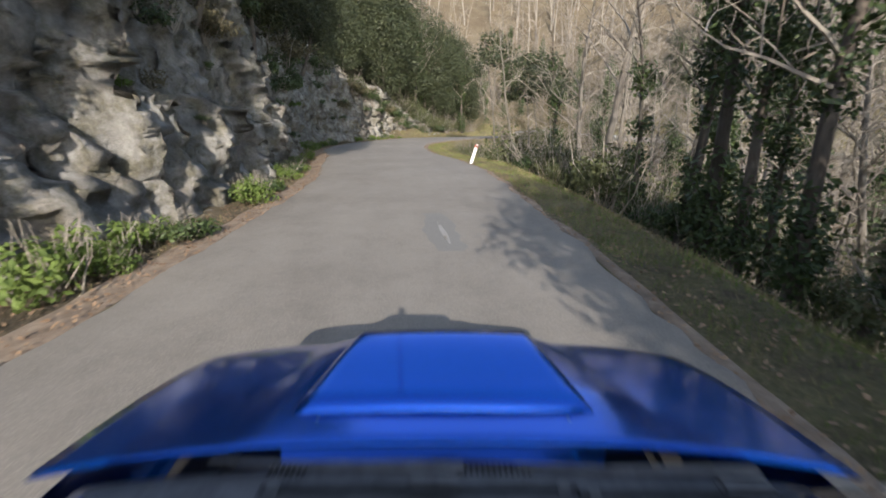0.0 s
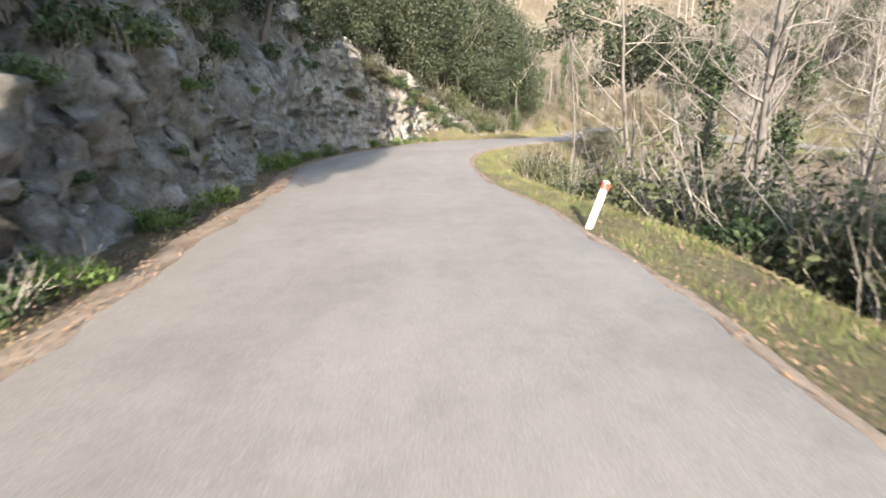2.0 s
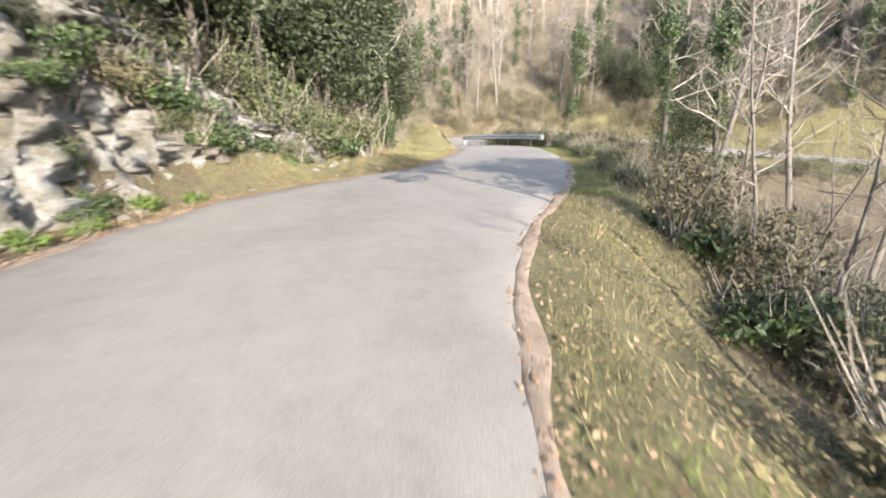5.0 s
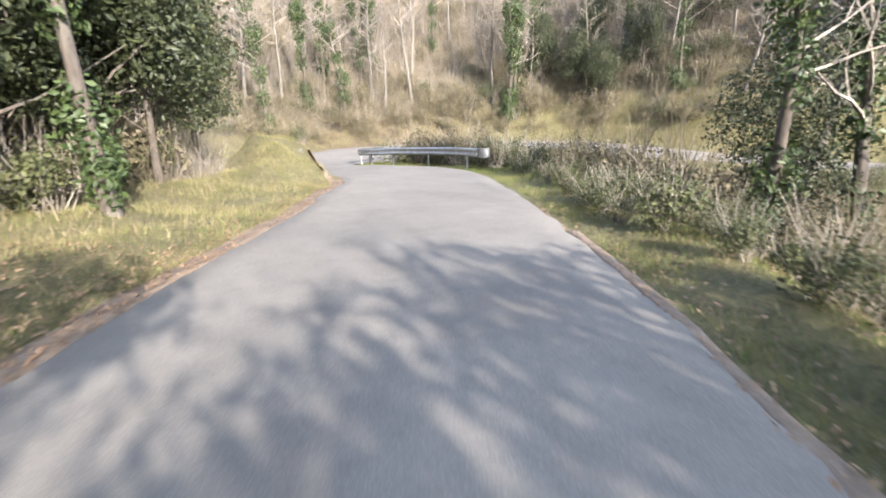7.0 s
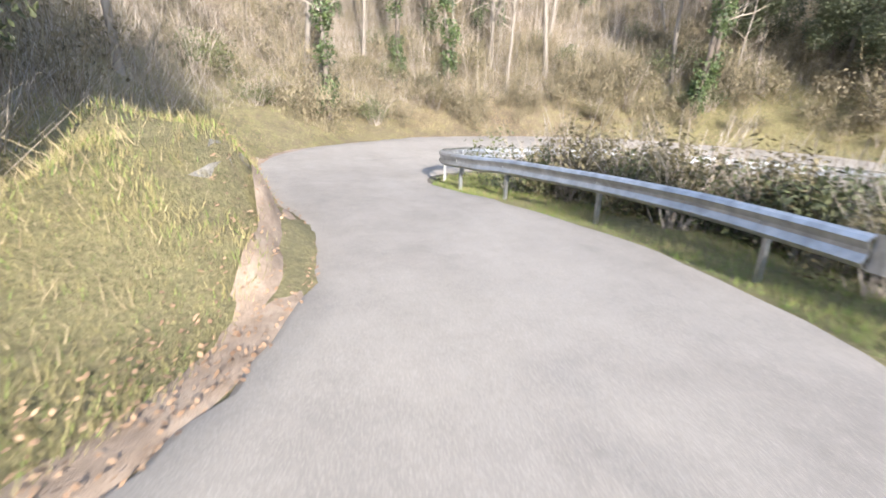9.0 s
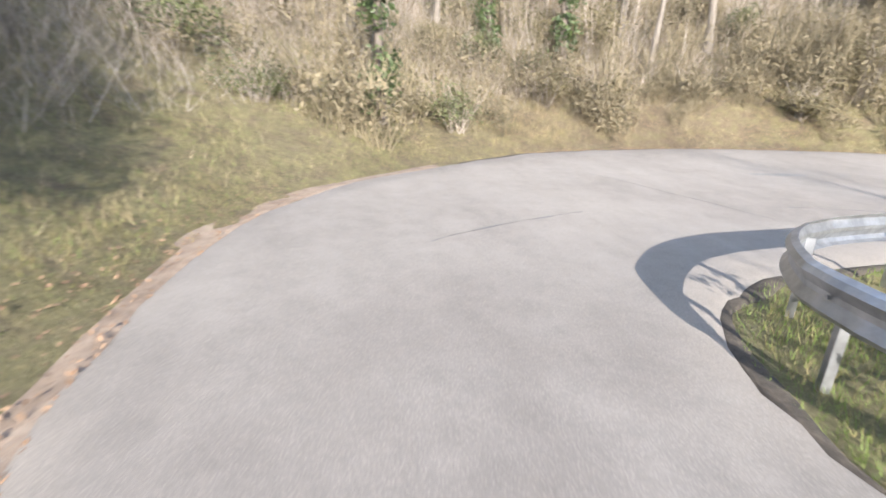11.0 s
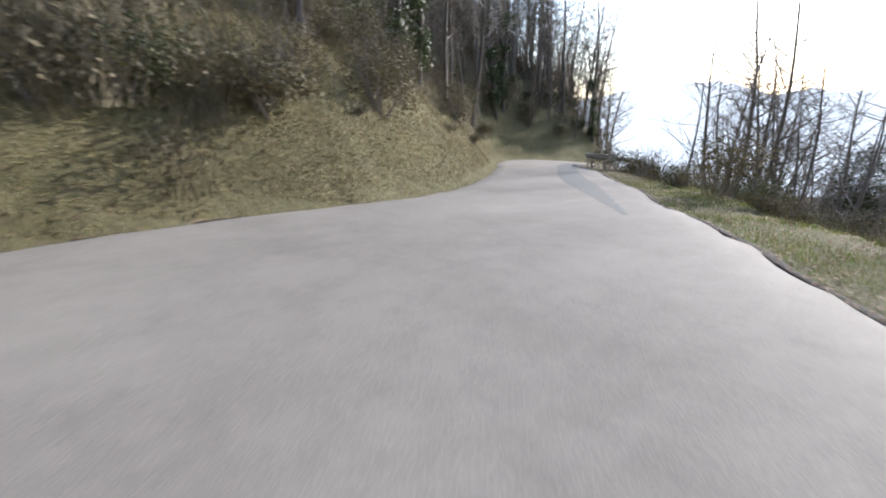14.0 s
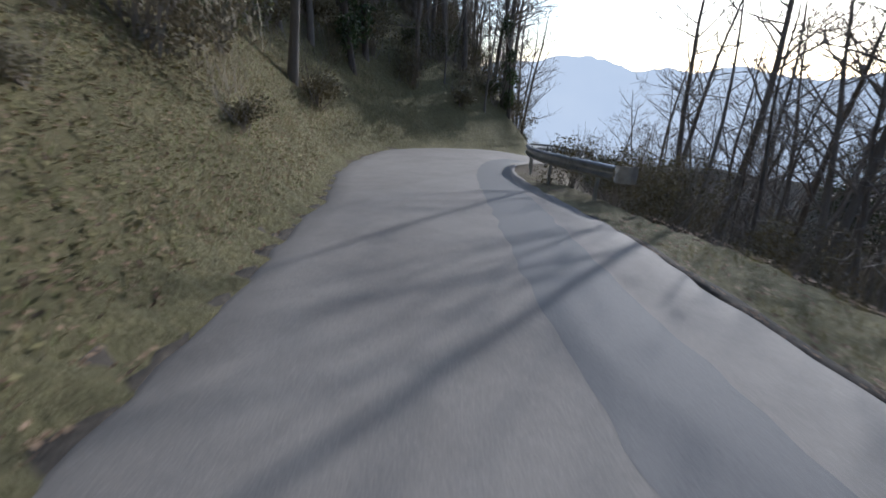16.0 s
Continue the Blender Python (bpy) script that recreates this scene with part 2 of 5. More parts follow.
def part(name, bm, mat, parent=None, label="", smooth=False):
    """Links a bmesh (or a finished mesh) as one object, under a parent if one is given."""
    if isinstance(bm, bpy.types.Mesh):
        me = bm
    else:
        me = bpy.data.meshes.new(name)
        bm.to_mesh(me)
        bm.free()
        me.materials.append(mat)
        if smooth:
            me.polygons.foreach_set("use_smooth", [True] * len(me.polygons))
    ob = new(name, me)
    if parent:
        ob.parent = parent
    if label:
        tagged(ob, label)
    return ob


def empty(name, x, y, z, turn=0.0):
    ob = new(name)
    ob.empty_display_size = 0.2
    ob.matrix_world = pose(x, y, z, 0, 0, turn)
    return ob


def box(bm, cx, cy, cz, sx, sy, sz, bevel=0.0):
    r = bmesh.ops.create_cube(bm, size=1.0)
    bmesh.ops.transform(bm, matrix=Matrix.LocRotScale((cx, cy, cz), None, (sx, sy, sz)), verts=r["verts"])
    if bevel:
        edges = list({e for v in r["verts"] for e in v.link_edges})
        bmesh.ops.bevel(bm, geom=edges, offset=bevel, segments=2, affect="EDGES")
    return bm


def sweep(points, profile, closed=True):
    """Verts and faces of a profile of (side, up) pairs carried along plan points (x, y, z)."""
    verts, faces, n = [], [], len(profile)
    for i, p in enumerate(points):
        a, c = points[max(i - 1, 0)], points[min(i + 1, len(points) - 1)]
        d = Vector((c[0] - a[0], c[1] - a[1], 0)).normalized()
        side = Vector((d.y, -d.x, 0))
        verts += [Vector(p) + side * u + Vector((0, 0, w)) for u, w in profile]
    for i in range(len(points) - 1):
        for j in range(n if closed else n - 1):
            k = (j + 1) % n
            faces.append((i * n + j, i * n + k, (i + 1) * n + k, (i + 1) * n + j))
    if closed:
        faces += [tuple(range(n - 1, -1, -1)), tuple(range(len(verts) - n, len(verts)))]
    return verts, faces


def tube(path, radii, sides=5):
    """A tapered tube along a list of Vectors."""
    verts, faces = [], []
    for i, p in enumerate(path):
        d = (path[min(i + 1, len(path) - 1)] - path[max(i - 1, 0)]).normalized()
        u = d.orthogonal().normalized()
        w = d.cross(u)
        for k in range(sides):
            a = 2 * math.pi * k / sides
            verts.append(p + (u * math.cos(a) + w * math.sin(a)) * radii[i])
    for i in range(len(path) - 1):
        for k in range(sides):
            q = (k + 1) % sides
            faces.append((i * sides + k, i * sides + q, (i + 1) * sides + q, (i + 1) * sides + k))
    return verts, faces


# ---------------------------------------------------------------- the road's line
# width of asphalt to each side of the driven line, by metres along it
LEFT = ((-60, 2.8), (-20, 3.2), (3, 3.15), (8, 2.97), (11, 2.85), (14, 2.98), (18, 3.35), (22, 3.6), (25, 4.45), (28, 4.8), (31, 5.1), (34, 5.35), (37, 5.75), (40, 5.9), (43, 5.1), (46, 3.7), (48, 3.15),
        (50, 3.15), (52, 2.9), (54, 2.55), (56, 2.2), (58, 1.8), (60, 1.2), (62, 0.75), (64, 0.65), (66, 0.9), (68, 1.6), (70, 3.2), (72, 4.7), (74, 5.7), (76, 6.5), (80, 7.4), (84, 7.9), (87, 7.1), (90, 6.4),
        (92, 5.6), (94, 4.75), (96, 3.7), (98, 2.75), (100, 2.15), (103, 1.8), (106, 1.72), (109, 1.9), (112, 2.05), (114, 2.5), (117, 3.1), (121, 3.6), (126, 3.2), (200, 2.4))
RIGHT = ((-60, 2.4), (-20, 2.0), (3, 1.95), (5, 2.05), (10, 2.2), (15, 2.3), (18, 2.25), (20, 2.05), (22.5, 1.5), (25, 1.2), (28, 0.95), (30, 0.72), (32, 0.5), (35, 0.35), (38, 0.4), (41, 0.9), (44, 1.5), (48, 1.88), (52, 2.15),
         (55, 2.5), (57, 2.85), (60, 3.4), (62, 3.5), (64, 3.3), (66, 2.9), (68, 2.35), (71, 1.6), (74, 1.45), (77, 1.74), (79, 2.13), (81, 2.45), (84, 2.76), (87, 3.04), (90, 3.25), (95, 3.3), (97, 3.25), (99, 3.0), (102, 3.2), (105, 3.05),
         (107, 2.95), (110, 2.9), (113, 2.5), (116, 2.05), (118, 1.85), (121, 1.6), (126, 1.7), (200, 2.2))
CONTROL = [(-80.0, -260.0, -4.0), (-30.0, -120.0, -2.0), (-14.0, -75.0, -1.4), (-8.0, -46.0, -0.9), (-5.2, -30.0, -0.6), (-2.6, -16.0, -0.3), (-1.1, -8.0, -0.15)]
CONTROL += [(r[1], r[2], r[3] - 1.65) for r in ROWS]
CONTROL += [(44.2, 50.6, -1.25), (46.6, 47.2, -1.53), (49.0, 43.3, -1.88), (50.5, 39.6, -2.18), (50.9, 35.6, -2.63), (50.2, 31.5, -3.26), (49.6, 27.0, -4.26), (51.0, 22.0, -5.66), (54.5, 15.5, -7.66), (60.0, 8.0, -10.26), (70.0, -4.0, -14.46), (90.0, -26.0, -20.46), (130.0, -70.0, -32.46), (190.0, -160.0, -46.46), (230.0, -260.0, -56.46)]


# the outer side of the hairpin is raised, metres for each metre from the driven line
TILT = ((-300, 0.0), (66, 0.0), (76, 0.06), (90, 0.06), (102, 0.0), (400, 0.0))


def glide(rows, step=0.35):
    """A smooth line through the rows (Catmull-Rom), about one row per step."""
    a = np.array(rows, float)
    out = []
    for i in range(len(a) - 1):
        p0, p1, p2, p3 = a[max(i - 1, 0)], a[i], a[i + 1], a[min(i + 2, len(a) - 1)]
        long = np.linalg.norm((p2 - p1)[:2])
        n = max(2, int(long / (step if long < 9 else 1.5)))
        for k in range(n):
            t = k / n
            out.append(0.5 * (2 * p1 + (p2 - p0) * t + (2 * p0 - 5 * p1 + 4 * p2 - p3) * t * t + (3 * p1 - p0 - 3 * p2 + p3) * t ** 3))
    out.append(a[-1])
    return np.array(out)


LINE = glide(CONTROL)
step_len = np.linalg.norm(np.diff(LINE[:, :2], axis=0), axis=1)
S = np.concatenate([[0], np.cumsum(step_len)])
S -= S[np.argmin(np.hypot(LINE[:, 0], LINE[:, 1]))]
LINE = np.column_stack([LINE] + [np.interp(S, [q[0] for q in side], [q[1] for q in side]) for side in (LEFT, RIGHT, TILT)])
tang = np.gradient(LINE[:, :2], axis=0)
tang /= np.linalg.norm(tang, axis=1)[:, None]
SIDE = np.stack([tang[:, 1], -tang[:, 0]], 1)      # to the right


def at(s, off):
    """The place at s metres along the line, off metres to the right."""
    i = int(np.clip(np.searchsorted(S, s), 0, len(S) - 1))
    p = LINE[i, :2] + SIDE[i] * off
    return float(p[0]), float(p[1]), float(LINE[i, 2])


def width(s):
    i = int(np.clip(np.searchsorted(S, s), 0, len(S) - 1))
    return float(LINE[i, 3]), float(LINE[i, 4])


# ---------------------------------------------------------------- the lie of the land
# along the line: flat strip, steepness and height of the bank, steepness above it
BANK_S = (-60, 28, 36, 42, 47, 52, 56, 59.5, 64, 67, 69, 71, 76, 84, 92, 104, 125, 133, 148, 165)
BANK_FLAT = (2.6, 2.6, 1.6, 0.6, 0.5, 0.6, 0.5, 0.4, 0.4, 0.4, 0.4, 0.4, 0.6, 0.7, 0.35, 0.25, 0.3, 0.3, 0.3, 0.4)
BANK_STEEP = (3.2, 3.2, 2.2, 0.85, 0.22, 0.14, 0.12, 0.14, 0.2, 0.4, 0.45, 0.4, 0.45, 0.85, 1, 1.15, 1.3, 1.1, 0.8, 0.4)
BANK_HIGH = (5, 5, 3.5, 2.2, 0.9, 0.6, 0.45, 0.35, 0.5, 1.2, 1.3, 1.2, 1.6, 3.2, 3.6, 4, 4.5, 4, 3, 1.2)
BANK_ABOVE = (0.8, 0.8, 0.75, 0.7, 0.22, 0.14, 0.11, 0.1, 0.12, 0.4, 0.5, 0.55, 0.7, 0.75, 0.7, 0.75, 0.7, 0.7, 0.6, 0.3)
FALL_FLAT = ((-60, 0.9), (10, 1.3), (20, 1.3), (30, 0.7), (45, 1.0), (52, 1.8), (57, 2.2), (62, 2.0), (70, 1.3), (76, 0.7), (88, 1.4), (94, 2.2), (104, 2.0), (112, 1.1), (160, 0.6))
FALL_STEEP = ((-60, 0.5), (25, 0.55), (32, 0.7), (45, 0.6), (57, 0.45), (70, 0.4), (84, 0.4), (104, 0.5), (160, 0.6))


def smooth(a, lo, hi):
    t = np.clip((a - lo) / (hi - lo), 0, 1)
    return t * t * (3 - 2 * t)


LATTICE = np.random.RandomState(8).uniform(-1, 1, (256, 256))


def lumps(x, y):
    """Smooth random heights, one lump a unit."""
    i, j = np.floor(x).astype(int), np.floor(y).astype(int)
    u, v = x - i, y - j
    u, v = u * u * (3 - 2 * u), v * v * (3 - 2 * v)
    a, c = LATTICE[i % 256, j % 256], LATTICE[(i + 1) % 256, j % 256]
    d, e = LATTICE[i % 256, (j + 1) % 256], LATTICE[(i + 1) % 256, (j + 1) % 256]
    return (a + (c - a) * u) * (1 - v) + (d + (e - d) * u) * v


def wobble(x, y):
    return 0.22 * lumps(x * 0.29 + 0.11 * y, y * 0.31 - 0.09 * x) + 0.11 * lumps(0.7 * x - 0.35 * y, 0.7 * y + 0.35 * x) + 0.05 * lumps(1.3 * x + 0.5 * y + 9, 1.3 * y - 0.5 * x)


def land(x, y):
    """Height of the ground, and the distances past the left and the right edge of the asphalt, and the station."""
    x, y = np.atleast_1d(np.asarray(x, float)), np.atleast_1d(np.asarray(y, float))
    near, gap, part_way = np.zeros(len(x), int), np.zeros(len(x)), np.zeros(len(x))
    for k in range(0, len(x), 4000):
        d = (x[k:k + 4000, None] - LINE[None, :, 0]) ** 2 + (y[k:k + 4000, None] - LINE[None, :, 1]) ** 2
        i = np.clip(np.argmin(d, axis=1), 1, len(LINE) - 2)
        r = np.arange(len(i))
        before, here, after = d[r, i - 1], d[r, i], d[r, i + 1]
        u = np.clip(0.5 * (before - after) / np.maximum(before - 2 * here + after, 1e-6), -0.5, 0.5)
        near[k:k + 4000], part_way[k:k + 4000] = i, u
        gap[k:k + 4000] = np.sqrt(np.maximum(here - 0.25 * (before - after) * u, 0))
    step = np.where(part_way >= 0, near + 1, near - 1)
    row = LINE[near] + (LINE[step] - LINE[near]) * np.abs(part_way)[:, None]
    s = S[near] + (S[step] - S[near]) * np.abs(part_way)
    vx, vy = x - LINE[near, 0], y - LINE[near, 1]
    o = np.where(vx * SIDE[near, 0] + vy * SIDE[near, 1] < 0, -gap, gap)
    dl, dr = -o - row[:, 3], o - row[:, 4]
    zr = row[:, 2] + row[:, 5] * np.clip(-o, 0, row[:, 3])
    up = np.maximum(dl - np.interp(s, BANK_S, BANK_FLAT), 0)
    steep, high = np.interp(s, BANK_S, BANK_STEEP), np.interp(s, BANK_S, BANK_HIGH)
    run = high / steep
    rise = np.where(up < run, up * steep, high + (up - run) * np.interp(s, BANK_S, BANK_ABOVE))
    open_side = smooth(y, -60, 20)
    top = 6 + 40 * np.where(x > 25, open_side, 1.0)
    rise = np.where(rise > top * 0.6, top * 0.6 + (top * 0.4) * np.tanh((rise - top * 0.6) / (top * 0.4)), rise)
    down = np.maximum(dr - np.interp(s, [q[0] for q in FALL_FLAT], [q[1] for q in FALL_FLAT]), 0)
    drop = 7.5 * np.tanh(down * np.interp(s, [q[0] for q in FALL_STEEP], [q[1] for q in FALL_STEEP]) / 7.5)
    z = zr - 0.06 + np.where(dl > 0, rise, 0) - np.where(dr > 0, drop, 0)
    z = z + wobble(x, y) * smooth(np.maximum(dl, dr), 0.4, 3.0)
    z = z - 0.03 * smooth(np.maximum(dl, dr), 0.0, 0.3) * (np.maximum(dl, dr) < 1.0)
    # a grassy knob of rock beside the road before the hairpin
    z = z + 1.15 * np.exp(-((s - 63.6) / 1.9) ** 4 - ((dl - 1.5) / 1.25) ** 4) * smooth(dl, 0.05, 0.6) * (1 + 0.45 * lumps(x * 1.2, y * 1.2))
    # away from the road the land rolls on to low hills
    far = np.maximum(dl, dr)
    valley = smooth(-y, -44, 20) * np.maximum(smooth(x, 12, 30), smooth(-y, 20, 70))
    hills = -110 * valley + np.minimum(-7 + 0.085 * np.maximum(far - 30, 0), 22) + 8 * (1 - 0.7 * valley) * lumps(x / 45, y / 45) + 1.0 * lumps(x / 17, y / 17)
    reach = np.where(dl > 0, np.interp(s, [116, 152], [90, 25]), 25)
    keep = smooth(far, reach, reach * 1.7 + 25)
    z = z + (hills - z) * keep
    return z, dl, dr, s


def height(x, y):
    return float(land([x], [y])[0][0])


def spread(lo, hi, step, reach, grow):
    """Even steps from lo to hi, then ever wider ones out to the reach on both sides."""
    a, d, e = [], step, 0.0
    while e < reach:
        d *= grow
        e += d
        a.append(e)
    return np.array([lo - v for v in a[::-1]] + list(np.arange(lo, hi, step)) + [hi + v for v in a])


def build_ground():
    xs, ys = spread(-16, 66, 0.5, 900, 1.16), spread(-30, 100, 0.5, 900, 1.16)
    gx, gy = np.meshgrid(xs, ys)
    z, dl, dr, s = land(gx.ravel(), gy.ravel())
    verts = np.stack([gx.ravel(), gy.ravel(), z], 1)
    nx, ny = len(xs), len(ys)
    idx = np.arange(nx * ny).reshape(ny, nx)
    faces = np.stack([idx[:-1, :-1].ravel(), idx[:-1, 1:].ravel(), idx[1:, 1:].ravel(), idx[1:, :-1].ravel()], 1)
    ob = new("ground", mesh_of("ground", verts.tolist(), faces.tolist(), GROUND, True))
    left = np.interp(s, [0, 38, 44, 64, 72, 80, 88, 110], [0.1, 0.1, 0.42, 0.42, 0.3, 0.12, 0.46, 0.5]) * (1 - smooth(dl, 5, 12))
    right = np.interp(s, [0, 30, 50, 110, 120], [0.3, 0.4, 0.5, 0.5, 0.1]) * (1 - smooth(dr, 1.6, 4.5))
    ob.data.attributes.new("turf", "FLOAT", "POINT").data.foreach_set("value", np.where(dl > 0, left, right).astype(np.float32))
    tagged(ob, "hillside of leaf litter, moss and thin grass", "ground", kind="structure")


ROAD_GRID = []


def build_road():
    cross = (-1.0, -0.96, -0.8, -0.55, -0.3, 0.0, 0.3, 0.55, 0.8, 0.96, 1.0)
    verts, faces = [], []
    rng = random.Random(4)
    for i in range(len(LINE)):
        wl, wr = LINE[i, 3], LINE[i, 4]
        mid, half = (wr - wl) / 2, (wr + wl) / 2
        jl = 0.10 * noise.noise((S[i] * 0.9, 0, 0)) + 0.05 * rng.uniform(-1, 1)
        jr = 0.10 * noise.noise((S[i] * 0.9, 9, 0)) + 0.05 * rng.uniform(-1, 1)
        for c in cross:
            o = mid + c * half + (jl if c < -0.9 else jr if c > 0.9 else 0)
            p = LINE[i, :2] + SIDE[i] * o
            crown = 0.02 * (1 - c * c)
            z = LINE[i, 2] + crown - (0.05 if abs(c) == 1.0 else 0) + LINE[i, 5] * max(0.0, -o)
            verts.append((p[0], p[1], z + 0.008 * noise.noise((p[0] * 0.8, p[1] * 0.8, 0))))
    ROAD_GRID.append(np.array(verts).reshape(len(LINE), len(cross), 3))
    n = len(cross)
    for i in range(len(LINE) - 1):
        for j in range(n - 1):
            faces.append((i * n + j, i * n + j + 1, (i + 1) * n + j + 1, (i + 1) * n + j))
    ob = new("road", mesh_of("road", verts, faces, ASPHALT, True))
    tagged(ob, "narrow mountain road of pale worn asphalt", "road", kind="structure")


def verge(name, left, s0, s1, inner, outer, label, mat):
    """A strip of bare stony soil and leaves along one edge of the asphalt."""
    verts, faces = [], []
    rows = [i for i in range(len(S)) if s0 <= S[i] <= s1]
    m = 7
    for i in rows:
        a, c = (LINE[i, 3], LINE[i, 4])
        wob = 0.18 * noise.noise((S[i] * 0.7, 3 if left else 7, 0))
        for k in range(m):
            f = k / (m - 1)
            d = inner + (outer + wob - inner) * f
            o = -(a + d) if left else c + d
            p = LINE[i, :2] + SIDE[i] * o
            lift = 0.016 * math.sin(f * math.pi) + 0.016 * noise.noise((p[0] * 3, p[1] * 3, 0))
            verts.append((p[0], p[1], max(height(p[0], p[1]), LINE[i, 2] - 0.1) + 0.012 + lift - (0.05 if k in (0, m - 1) else 0)))
    for i in range(len(rows) - 1):
        for k in range(m - 1):
            q = (i * m + k, i * m + k + 1, (i + 1) * m + k + 1, (i + 1) * m + k)
            faces.append(q[::-1] if left else q)
    ob = new(name, mesh_of(name, verts, faces, mat, True))
    tagged(ob, label, "verge", kind="structure")


build_ground()
build_road()


def strip_on_road(name, s0, s1, off, wide, mat, label, category, ragged=0.06, seed=1):
    """A patch or seam laid on the asphalt; off(f) is its middle's distance right of the line, wide(f) its width."""
    verts, faces = [], []
    n = max(6, int((s1 - s0) / 0.15))
    for k in range(n + 1):
        f = k / n
        s = s0 + (s1 - s0) * f
        i = int(np.clip(np.searchsorted(S, s), 1, len(S) - 1))
        t = (s - S[i - 1]) / max(S[i] - S[i - 1], 1e-6)
        base, side = LINE[i - 1] + (LINE[i] - LINE[i - 1]) * t, SIDE[i]
        grid = ROAD_GRID[0][i - 1] * (1 - t) + ROAD_GRID[0][i] * t
        across = (grid[:, :2] - base[:2]) @ side
        for q in (-1, -0.6, 0.6, 1):
            o = off(f) + q * wide(f) / 2 + (ragged * noise.noise((s * 2.2, q * 5, seed)) if abs(q) == 1 else 0)
            p = base[:2] + side * o
            verts.append((p[0], p[1], float(np.interp(o, across, grid[:, 2])) + (0.0045 if abs(q) < 1 and 0 < k < n else 0.0015)))
    for k in range(n):
        for q in range(3):
            faces.append((k * 4 + q, k * 4 + q + 1, k * 4 + 5 + q, k * 4 + 4 + q))
    ob = new(name, mesh_of(name, verts, faces, mat, True))
    tagged(ob, label, category, kind="structure")


WORN = mat_patch("worn_pale_asphalt", (0.24, 0.23, 0.215), (0.36, 0.345, 0.325))
OLD = mat_patch("old_tar_patch", (0.155, 0.148, 0.138), (0.24, 0.23, 0.215))
strip_on_road("road_patch_1", 5.5, 7.9, lambda f: 0.22 - 0.08 * f, lambda f: 0.3 + 0.2 * math.sin(math.pi * f), OLD, "old worn tar patch in the asphalt", "road patch", 0.16, 2)
strip_on_road("road_patch_2", 5.7, 7.4, lambda f: 0.25 - 0.1 * f, lambda f: 0.03 + 0.1 * math.sin(math.pi * min(1, f * 1.1)) ** 2, WORN, "pale worn scar in the tar patch", "road patch", 0.08, 3)
def seam(n, s0, s1, o0, o1, bow=0.0, wide=0.02):
    strip_on_road("road_seam_%d" % n, s0, s1, lambda f: o0 + (o1 - o0) * f + bow * math.sin(math.pi * f), lambda f: wide * (0.6 + 0.8 * math.sin(f * 9 + n) ** 2), TAR, "thin dark crack along the asphalt", "road seam", 0.06, 10 + n)


seam(1, 78.0, 82.8, -0.8, 0.04, 0.04, 0.02)
seam(2, 71.7, 74.1, -1.6, -1.38, 0.06, 0.02)
seam(3, 75.9, 77.0, -4.2, -0.2, 0.0, 0.03)
seam(5, 82.2, 83.0, 1.6, 3.1, 0.0, 0.016)
strip_on_road("road_patch_3", 97.0, 123.0, lambda f: 1.95 - 0.5 * min(1, f * 2.5) - 1.0 * max(0, f - 0.55), lambda f: 0.1 + 0.85 * min(1, f * 4), PATCH, "darker resurfaced strip of asphalt", "road patch", 0.07, 6)
strip_on_road("road_patch_4", 79.3, 80.5, lambda f: -3.5, lambda f: 0.32 * math.sin(math.pi * (0.1 + 0.8 * f)), OLD, "dark oil-stained patch of asphalt", "road patch", 0.1, 7)

verge("verge_left", True, -20, 74, -0.06, 0.55, "strip of stony soil and fallen leaves beside the asphalt", GRAVEL)
verge("verge_right", False, -20, 52, -0.06, 0.18, "strip of stony soil and fallen leaves beside the asphalt", GRAVEL)
verge("verge_outer", True, 74, 124, -0.06, 0.42, "narrow strip of dark soil and leaves under the bank", SOIL)
verge("verge_inner", False, 69, 112, -0.06, 0.16, "strip of dark bare soil along the asphalt's edge", SOIL)


# ---------------------------------------------------------------- rock face
def face_out(s, h):
    """How far the rock stands out at s metres along the road and h metres up."""
    w1, w2 = noise.noise((s * 0.7, h * 0.7, 11)), noise.noise((s * 0.7, h * 0.7, 21))
    out = 0.75 * noise.noise((s * 0.22, h * 0.3, 1.0)) + 0.35 * noise.noise((s * 0.6, h * 0.5, 2.0))
    out += 0.34 * (noise.cell((s * 0.8 + 0.9 * w1, h * 0.55 + 0.8 * w2, 3.0)) - 0.5)
    out += 0.18 * (noise.cell((s * 2.3 + 1.1 * w2, h * 0.9 + 1.1 * w1, 4.0)) - 0.5)
    out -= 0.42 * max(0.0, 1 - 7 * abs(noise.noise((s * 0.8 + 0.25 * h, h * 0.22, 5.0)))) + 0.08 * max(0.0, 1 - 8 * abs(noise.noise((s * 0.35, h * 0.8 + 0.4 * s, 6.0))))
    out += 0.19 * noise.noise((s * 3.6, h * 3.6, 7.0)) + 0.09 * noise.noise((s * 9, h * 10, 8.0))
    return out * (0.35 + 0.65 * min(1, h / 0.8))


def face_at(s, h):
    x, y, z = at(s, -(width(s)[0] + 1.0 + 0.14 * h + max(0.0, h - 4.6) * 0.35 - face_out(s, h)))
    return x, y, z - 0.2 + h


